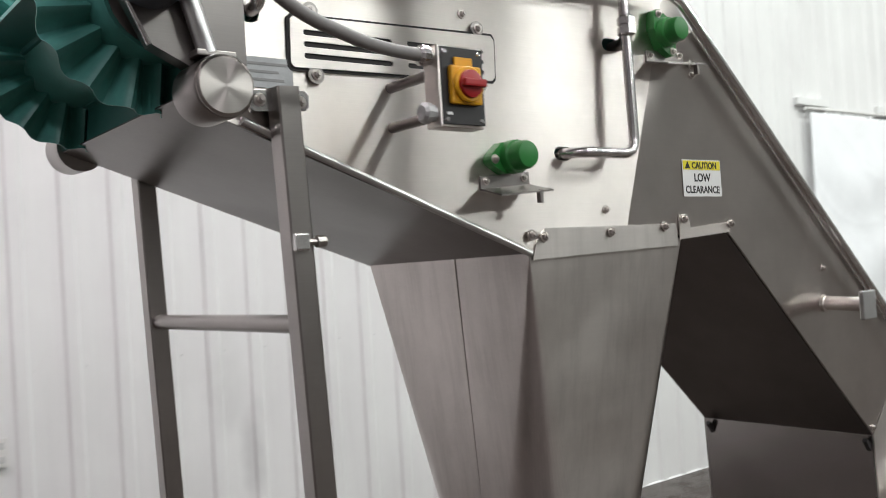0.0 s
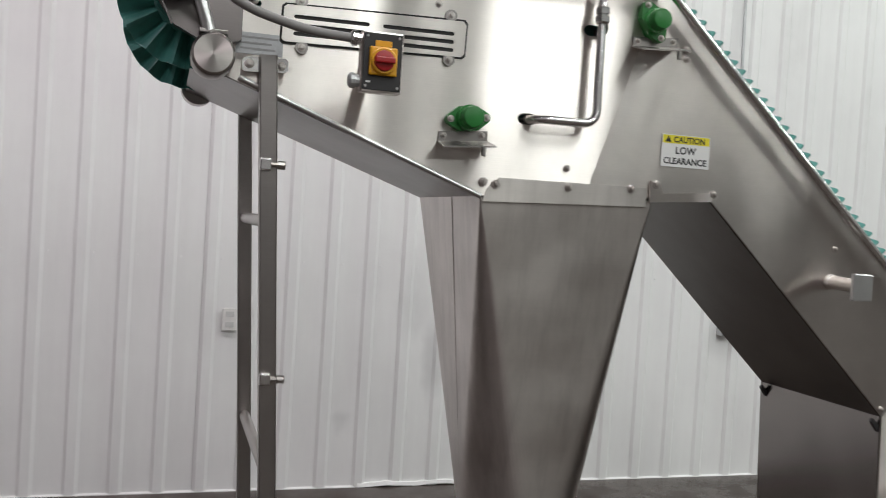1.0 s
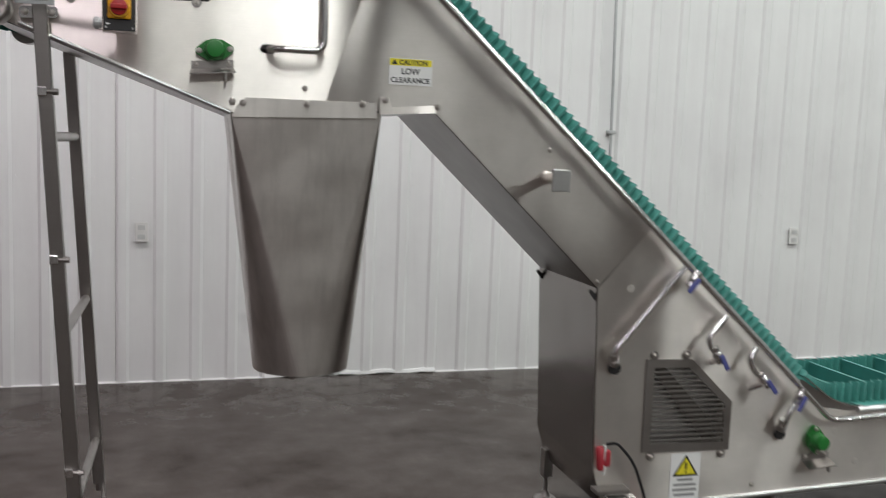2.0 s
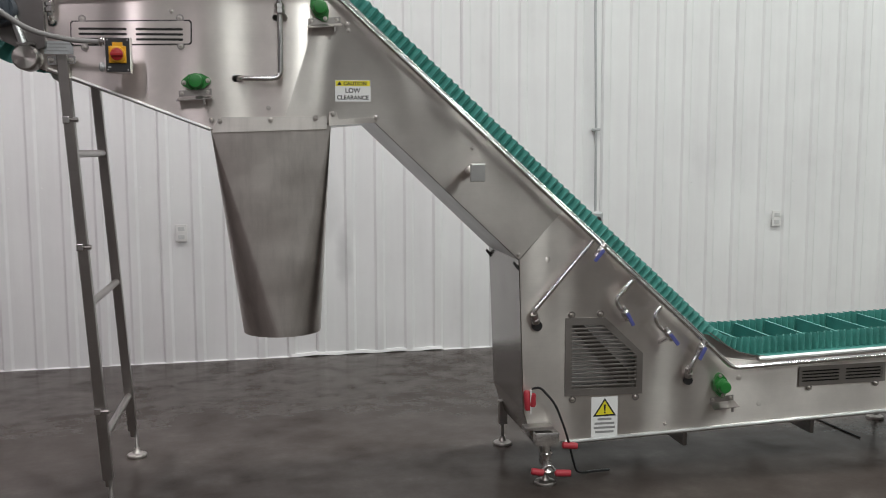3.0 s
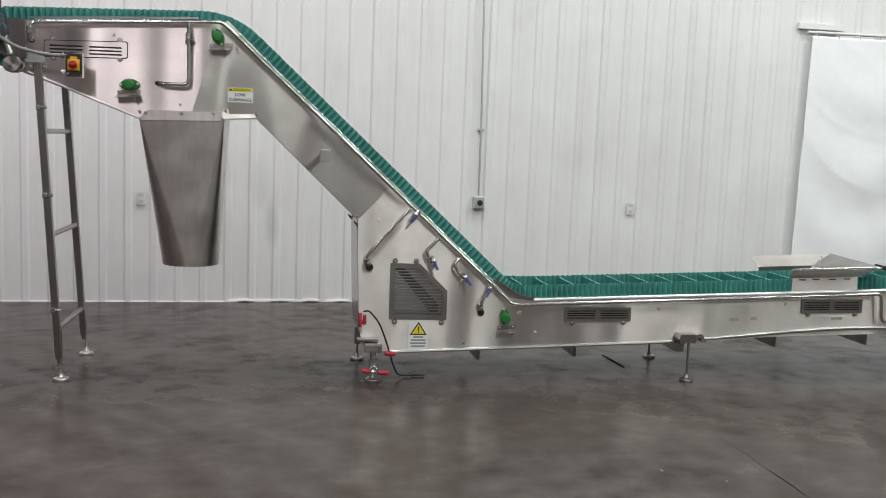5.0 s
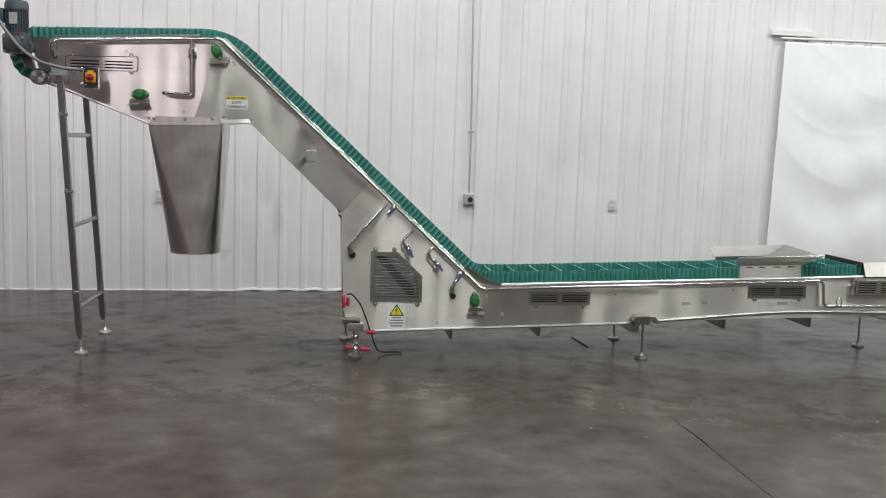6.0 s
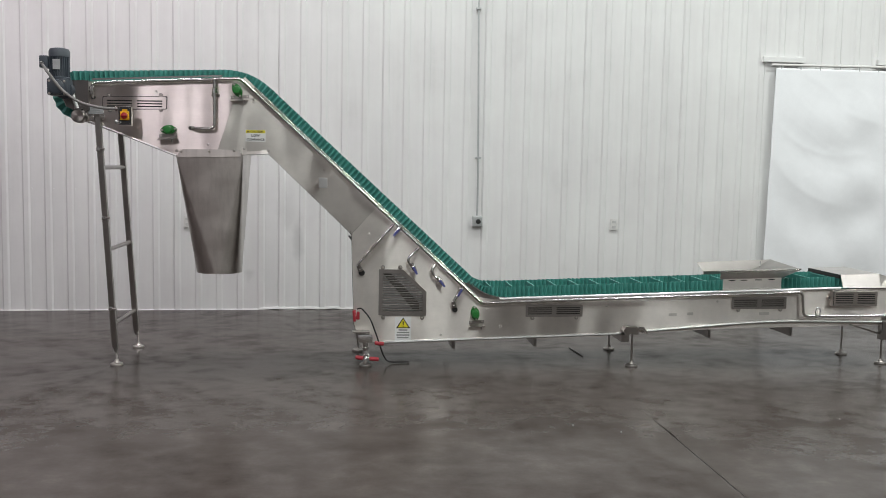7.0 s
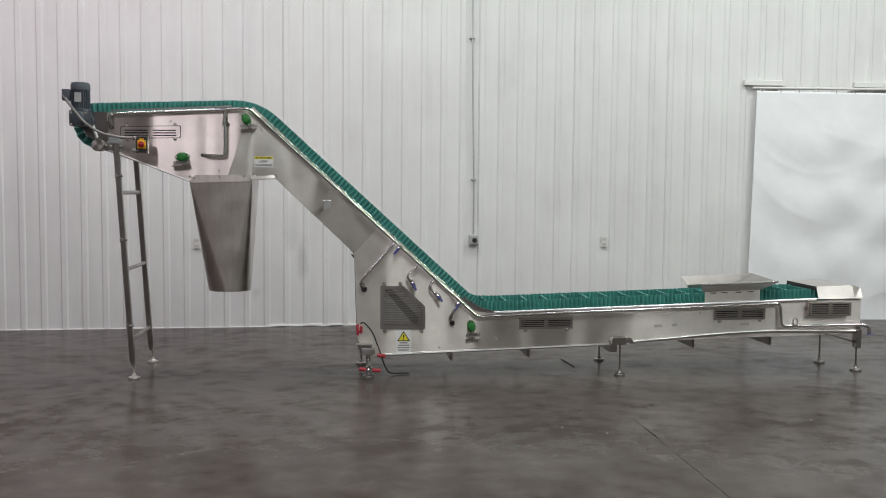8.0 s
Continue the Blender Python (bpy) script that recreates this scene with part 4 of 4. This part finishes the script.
part("near_guide", panel4((4.270, -0.004, 0.628), (4.742, -0.004, 0.645), (4.842, -0.085, 0.712), (4.240, -0.085, 0.690)), STEEL_PLAIN, hop, "sloping stainless guide")
part("far_guide", panel4((4.745, 0.515, 0.640), (4.350, 0.515, 0.622), (4.332, 0.62, 0.689), (4.935, 0.62, 0.716)), STEEL_BRIGHT, hop, "sloping stainless guide")
part("end_guide", panel4((4.745, 0.0, 0.648), (4.745, 0.515, 0.643), (4.935, 0.62, 0.718), (4.844, -0.085, 0.714)), STEEL_PLAIN, hop, "sloping stainless guide")
part("lip", tube([(4.240, -0.085, 0.693), (4.842, -0.085, 0.715)], 0.005), POLISHED, hop, "bright folded lip", smooth=True)
part("skirt", plate([(4.294, 0.538), (4.735, 0.554), (4.735, 0.644), (4.294, 0.628)], -0.008, -0.004), STEEL, hop, "upright bolted skirt")
part("skirt", plate([(4.350, 0.538), (4.735, 0.554), (4.735, 0.644), (4.350, 0.628)], 0.515, 0.519), STEEL_PLAIN, hop, "upright skirt")
for x in (4.36, 4.45, 4.56, 4.66):
    # dark patches paint the shade of slots that are not cut
    part("slot", plate(slot(x, 0.617 + 0.034 * (x - 4.3), 0.05, 0.007), -0.0088, -0.0082), DARK, hop)
part("brace", tube([(4.80, 0.50, 0.668), (4.83, 0.56, 0.70)], 0.006), POLISHED, hop)

cov = thing("tail_cover", (5.39, 0.26, 0.57), "folded stainless cover over the tail end of the belt", "cover")


def cover_mesh():
    b = bmesh.new()
    prof = [(-0.020, 0.572), (0.020, 0.664), (0.510, 0.664), (0.550, 0.572)]
    inner = [(-0.017, 0.572), (0.023, 0.661), (0.507, 0.661), (0.547, 0.572)]
    xs = (5.205, 5.50, 5.568)
    tops = (0.0, 0.008, -0.012)
    rows = [[b.verts.new((x, y, z + 0.034 * (x - 5.21) * 0.3 + (t if z > 0.6 else 0))) for y, z in prof + inner[::-1]] for x, t in zip(xs, tops)]
    for r0, r1 in zip(rows, rows[1:]):
        for j in range(8):
            b.faces.new((r0[j], r0[(j + 1) % 8], r1[(j + 1) % 8], r1[j]))
    b.faces.new(rows[-1][:4])
    for j in range(3):
        b.faces.new((rows[0][j], rows[0][j + 1], rows[0][6 - j], rows[0][7 - j]))
    return b


part("shell", cover_mesh(), STEEL_BRIGHT, cov)
# dark strip paints the shade inside the cover's open end
part("edge", box(5.200, 5.2045, 0.024, 0.506, 0.636, 0.664), DARK, cov, "dark strip painting the shade of the open end")

# ---- drive ----
mot = thing("gear_motor", (-0.31, -0.1, 1.76), "slate grey geared electric motor with terminal box on the conveyor head", "motor")
g = box(-0.378, -0.245, -0.165, -0.031, 1.818, 1.930, 0.016)
turned((-0.312, -0.165, 1.872), (-0.312, -0.19, 1.872), [(0, 0.050), (0.7, 0.047), (1, 0.036)], 24, g)
turned((-0.29, -0.10, 1.858), (-0.29, -0.031, 1.858), [(0, 0.058), (1, 0.058)], 24, g)
part("gearbox", g, MOTOR, mot, "cast slate grey gearbox", smooth=True)


def finned_body(cx, cy, z0, z1, r0, r1, n):
    """A motor body whose cooling fins are one with it."""
    b = bmesh.new()
    ring = []
    for i in range(n):
        for f, r in ((0.0, r0), (0.55, r0), (0.62, r1), (0.93, r1)):
            a = 2 * math.pi * (i + f) / n
            ring.append((cx + r * math.cos(a), cy + r * math.sin(a)))
    lo = [b.verts.new((x, y, z0)) for x, y in ring]
    hi = [b.verts.new((x, y, z1)) for x, y in ring]
    for i in range(len(ring)):
        k = (i + 1) % len(ring)
        b.faces.new((lo[i], lo[k], hi[k], hi[i]))
    b.faces.new(list(reversed(lo)))
    b.faces.new(hi)
    return b


part("motor_body", finned_body(-0.312, -0.098, 1.922, 2.073, 0.055, 0.064, 26), MOTOR, mot, "finned motor body")
part("motor_flange", turned((-0.312, -0.098, 1.915), (-0.312, -0.098, 1.940), [(0, 0.066), (0.8, 0.068), (1, 0.064)], 28), MOTOR, mot, smooth=True)
part("fan_cowl", turned((-0.312, -0.098, 2.070), (-0.312, -0.098, 2.128), [(0, 0.066), (0.6, 0.066), (0.9, 0.058), (1, 0.035)], 32), MOTOR, mot, "rounded fan cowl", smooth=True)
part("terminal_box", box(-0.428, -0.372, -0.145, -0.055, 1.995, 2.075, 0.008), MOTOR, mot, "terminal box", smooth=True)
part("name_plate", box(-0.335, -0.290, -0.168, -0.162, 1.985, 2.050, 0.001), GALV, mot, "pale metal rating plate")
part("gland", turned((-0.408, -0.145, 2.030), (-0.396, -0.178, 2.012), [(0, 0.013), (0.5, 0.013), (0.55, 0.010), (1, 0.009)], 10), POLISHED, mot, "bright cable gland")
for x, z in ((-0.36, 1.91), (-0.265, 1.91), (-0.36, 1.83), (-0.265, 1.83)):
    bolt(mot, x, -0.165, z, 0.8)

cab = [(-0.396, -0.175, 2.012), (-0.345, -0.20, 1.945), (-0.262, -0.205, 1.840), (-0.160, -0.195, 1.770), (-0.03, -0.178, 1.742), (0.062, -0.168, 1.740)]
tagged(part("motor_cable", tube(cab, 0.0095, 0.05, 10), CABLE, smooth=True), "grey sheathed cable from the motor to the isolator", "cable")

iso = thing("isolator_switch", (0.12, -0.15, 1.632), "grey and black isolator switch box with red and yellow rotary handle", "switch")
part("housing", box(0.078, 0.164, -0.186, -0.150, 1.633, 1.756, 0.003), STEEL, iso, "grey metal housing")
for z in (1.662, 1.728):
    part("mount", tube([(0.121, -0.151, z), (0.121, -0.0005, z)], 0.009, 0, 10), STEEL_SHADED, iso, "steel stand-off in a darkened tone", smooth=True)
part("front_plate", box(0.081, 0.161, -0.189, -0.186, 1.637, 1.752, 0.001), BLACK, iso, "black front plate")
yp = part("yellow_plate", box(0.092, 0.150, -0.199, -0.189, 1.666, 1.724, 0.004), YELLOW, iso, "yellow switch plate")
part("yellow_tab", box(0.104, 0.138, -0.193, -0.189, 1.724, 1.737, 0.001), YELLOW, iso)
part("dial", turned((0.121, -0.199, 1.695), (0.121, -0.206, 1.695), [(0, 0.027), (0.7, 0.027), (1, 0.025)], 24), YELLOW, iso, smooth=True)
kn = part("knob", turned((0.121, -0.206, 1.695), (0.121, -0.212, 1.695), [(0, 0.0215), (0.8, 0.0205), (1, 0.018)], 24), RED, iso, "red rotary knob", smooth=True)
part("grip", box(0.100, 0.142, -0.221, -0.211, 1.689, 1.701, 0.003), RED, kn, "red grip bar")
for x, z in ((0.088, 1.745), (0.154, 1.745), (0.088, 1.644), (0.154, 1.644)):
    part("screw", turned((x, -0.189, z), (x, -0.191, z), [(0, 0.004), (1, 0.003)], 10), POLISHED, iso)
part("mark", box(0.088, 0.098, -0.1896, -0.1891, 1.651, 1.655), LABEL_W, iso)
for z in (1.740, 1.655):
    part("gland", turned((0.078, -0.168, z), (0.056, -0.168, z), [(0, 0.013), (0.35, 0.013), (0.4, 0.016), (0.8, 0.016), (1, 0.011)], 12), POLISHED if z > 1.7 else GALV, iso, "cable gland")

# ---- drain corner with red-handled clamps ----
dr = thing("drain_valve", (1.70, -0.03, 0.0), "stainless drain fitting with red clamp handles and a black hose", "valve")
part("bracket", box(1.615, 1.735, -0.060, -0.002, 0.235, 0.250, 0.003), STEEL_PLAIN, dr, "small stainless bracket")
part("body", box(1.655, 1.755, -0.075, -0.020, 0.172, 0.228, 0.008), POLISHED, dr, "bright fitting body", smooth=True)
part("outlet", turned((1.705, -0.05, 0.175), (1.712, -0.05, 0.062), [(0, 0.019), (0.3, 0.017), (0.33, 0.024), (0.42, 0.024), (0.45, 0.017), (0.9, 0.017), (1, 0.026)], 16), POLISHED, dr, smooth=True)
for p0, p1 in (((1.628, -0.030, 0.395), (1.634, -0.034, 0.315)), ((1.650, -0.036, 0.385), (1.650, -0.040, 0.330)), ((1.772, -0.055, 0.168), (1.835, -0.06, 0.162)), ((1.640, -0.06, 0.068), (1.690, -0.07, 0.062)), ((1.735, -0.075, 0.060), (1.800, -0.085, 0.058))):
    part("handle", turned(p0, p1, [(0, 0.010), (0.08, 0.0145), (0.9, 0.0145), (1, 0.011)], 10), REDGRIP, dr, "red rubber grip", smooth=True)
part("lever", tube([(1.69, -0.06, 0.070), (1.715, -0.075, 0.095), (1.745, -0.075, 0.062)], 0.006, 0.01), POLISHED, dr, "bright clamp lever", smooth=True)
part("strap", box(1.638, 1.645, -0.048, -0.030, 0.300, 0.400, 0.002), WHITE_PL, dr)
hose = [(1.648, -0.04, 0.405), (1.675, -0.06, 0.415), (1.735, -0.07, 0.350), (1.785, -0.07, 0.220), (1.830, -0.03, 0.080), (1.865, 0.03, 0.012), (1.960, 0.06, 0.008), (2.02, 0.06, 0.008)]
tagged(part("black_hose", tube(hose, 0.005, 0.05, 8), BLACK, smooth=True), "thin black hose hanging to the floor", "hose")

# ---- wall fittings ----
def outlet(x, z, label):
    o = thing("wall_outlet", (x, WALL_Y - 0.012, z), label, "outlet", "wall outlets")
    part("cover_plate", box(x - 0.035, x + 0.035, WALL_Y - 0.020, WALL_Y - 0.011, z - 0.055, z + 0.055, 0.003), WHITE_PL, o, "white cover plate")
    for dz in (0.026, -0.026):
        part("receptacle", box(x - 0.020, x + 0.020, WALL_Y - 0.0225, WALL_Y - 0.0205, z + dz - 0.013, z + dz + 0.013, 0.001), PALE_GREY, o, "grey receptacle")


outlet(0.045, 0.836, "white double electrical outlet on the ribbed wall")
outlet(4.212, 0.863, "white double electrical outlet on the ribbed wall")

cd = thing("conduit", (2.83, WALL_Y - 0.03, 0.95), "thin grey metal conduit running up the ribbed wall", "conduit")
part("pipe", tube([(2.831, WALL_Y - 0.030, 0.935), (2.829, WALL_Y - 0.030, 1.5), (2.80, WALL_Y - 0.030, 2.95), (2.79, WALL_Y - 0.03, TOP - 0.01)], 0.0090), GALV, cd, smooth=True)
for z, x in ((1.499, 2.829), (2.93, 2.80)):
    part("strap", box(x - 0.026, x + 0.026, WALL_Y - 0.045, WALL_Y - 0.008, z - 0.010, z + 0.010, 0.004), GALV, cd, "pipe strap")
sb = thing("wall_switch_box", (2.831, WALL_Y - 0.05, 0.82), "grey metal socket box with a round black receptacle", "socket box")
part("box", box(2.784, 2.878, WALL_Y - 0.060, WALL_Y - 0.0005, 0.826, 0.930, 0.007), GALV, sb)
part("cover", box(2.790, 2.872, WALL_Y - 0.066, WALL_Y - 0.060, 0.834, 0.922, 0.003), GALV, sb)
part("receptacle", turned((2.838, WALL_Y - 0.066, 0.878), (2.838, WALL_Y - 0.076, 0.878), [(0, 0.024), (0.8, 0.024), (1, 0.019)], 20), BLACK, sb, "round black receptacle", smooth=True)

# ---- curtain ----
cur = thing("curtain", (6.8, 2.46, 0.03), "white cloth curtain hanging in soft folds from a rail", "curtain")


def curtain_mesh():
    b = bmesh.new()
    nx, nz = 150, 130
    x0, x1, zb, zt = 5.800, 8.4, 0.02, 2.452
    rows = []
    for j in range(nz + 1):
        v = j / nz
        row = []
        for i in range(nx + 1):
            u = i / nx
            x = x0 + (x1 - x0) * u - 0.05 * (1 - v) * (1 - u)
            sag = 0.0
            for cx, w, ph in ((6.45, 0.62, 0.0), (7.2, 0.55, 0.6), (8.0, 0.5, 1.1)):
                d = (x - cx) / w
                z = zb + (zt - zb) * v
                sag += math.exp(-d * d) * math.sin((z - 0.35 * d * d) * 9.0 + ph) * 0.011 * (0.25 + 0.75 * math.sin(math.pi * min(1, v * 1.05)))
            fold = 0.012 * math.sin(x * 8.5 + 0.6 * noise.noise((x, v * 2, 0))) * (0.3 + 0.7 * (1 - v))
            zz = zb + (zt - zb) * v
            lean = zz * 2.4 - 0.9 * (x - 6.7) ** 2
            ridge = max(0.0, 1 - 2.6 * abs(noise.noise((x * 0.9, lean, 1.3)))) ** 2 * 0.009
            fine = max(0.0, 1 - 3.0 * abs(noise.noise((x * 2.1 + 4, lean * 1.9 + x, 7.0)))) ** 2 * 0.004
            y = 2.532 + sag * 1.3 + fold - 0.45 * ridge - 0.3 * fine
            row.append(b.verts.new((x, y, zb + (zt - zb) * v)))
        rows.append(row)
    for r0, r1 in zip(rows, rows[1:]):
        for i in range(nx):
            b.faces.new((r0[i], r0[i + 1], r1[i + 1], r1[i]))
    return b


cloth = part("cloth", curtain_mesh(), CLOTH, cur, smooth=True)
sol = cloth.modifiers.new("thickness", "SOLIDIFY")
sol.thickness = 0.002
for x in np.arange(5.855, 8.4, 0.205):
    part("hook", tube([(x, 2.530, 2.44), (x, 2.530, 2.482)], 0.004, 0, 6), GALV, cur)
rl = thing("curtain_rail", (6.9, 2.49, 2.48), "white steel curtain rail on white mounting plates", "curtain rail")
part("rail", tube([(5.760, 2.540, 2.482), (8.6, 2.540, 2.504)], 0.014), WHITE_PL, rl, smooth=True)
for xa in (5.67, 6.875, 8.075):
    part("mounting_plate", box(xa, xa + 0.44, 2.540, WALL_Y - 0.0118, 2.510, 2.565, 0.004), LABEL_W, rl, "white mounting plate")

# ---- bits lying on the floor ----
for x, y, r in ((2.82, -1.58, 0.006), (3.05, -1.72, 0.004), (4.40, -1.5, 0.004)):
    tagged(part("floor_scrap", turned((x, y, 0.0), (x + 0.004, y, 0.007), [(0, r), (0.5, r * 1.1), (1, r * 0.5)], 7), CABLE), "tiny grey scrap lying on the concrete floor", "scrap", "floor scraps")
tagged(part("floor_rod", tube([(3.318, 0.60, 0.004), (3.345, 0.27, 0.004)], 0.0045, 0, 8), BLACK), "thin dark rod lying under the conveyor", "rod")

# faint etched plates on the tail panel
for x, z, w in ((3.93, 0.365, 0.030), (4.06, 0.372, 0.022), (4.62, 0.375, 0.038)):
    part("etched_mark", plate(rect(x - w, x + w, z - 0.010, z + 0.010, 0.03), -0.0009, 0.0002), STEEL_CHUTE, con, "faint etched plate")

# black tabs where the incline meets the foot, and the gusset in the belt's lower curve
for y in (0.008, FAR - 0.034):
    part("rubber_tab", plate([(1.584, 0.918), (1.602, 0.900), (1.607, 0.882), (1.600, 0.882), (1.579, 0.909)], y, y + 0.012), BLACK, con, "small black tab")
part("gusset", plate([(2.395, 0.592), (2.425, 0.588), (2.470, 0.560), (2.520, 0.530), (2.580, 0.506), (2.640, 0.492), (2.690, 0.487), (2.690, 0.474), (2.62, 0.471), (2.506, 0.4875)], 0.006, 0.010), STEEL_PLAIN, con, "curved steel gusset beside the belt")
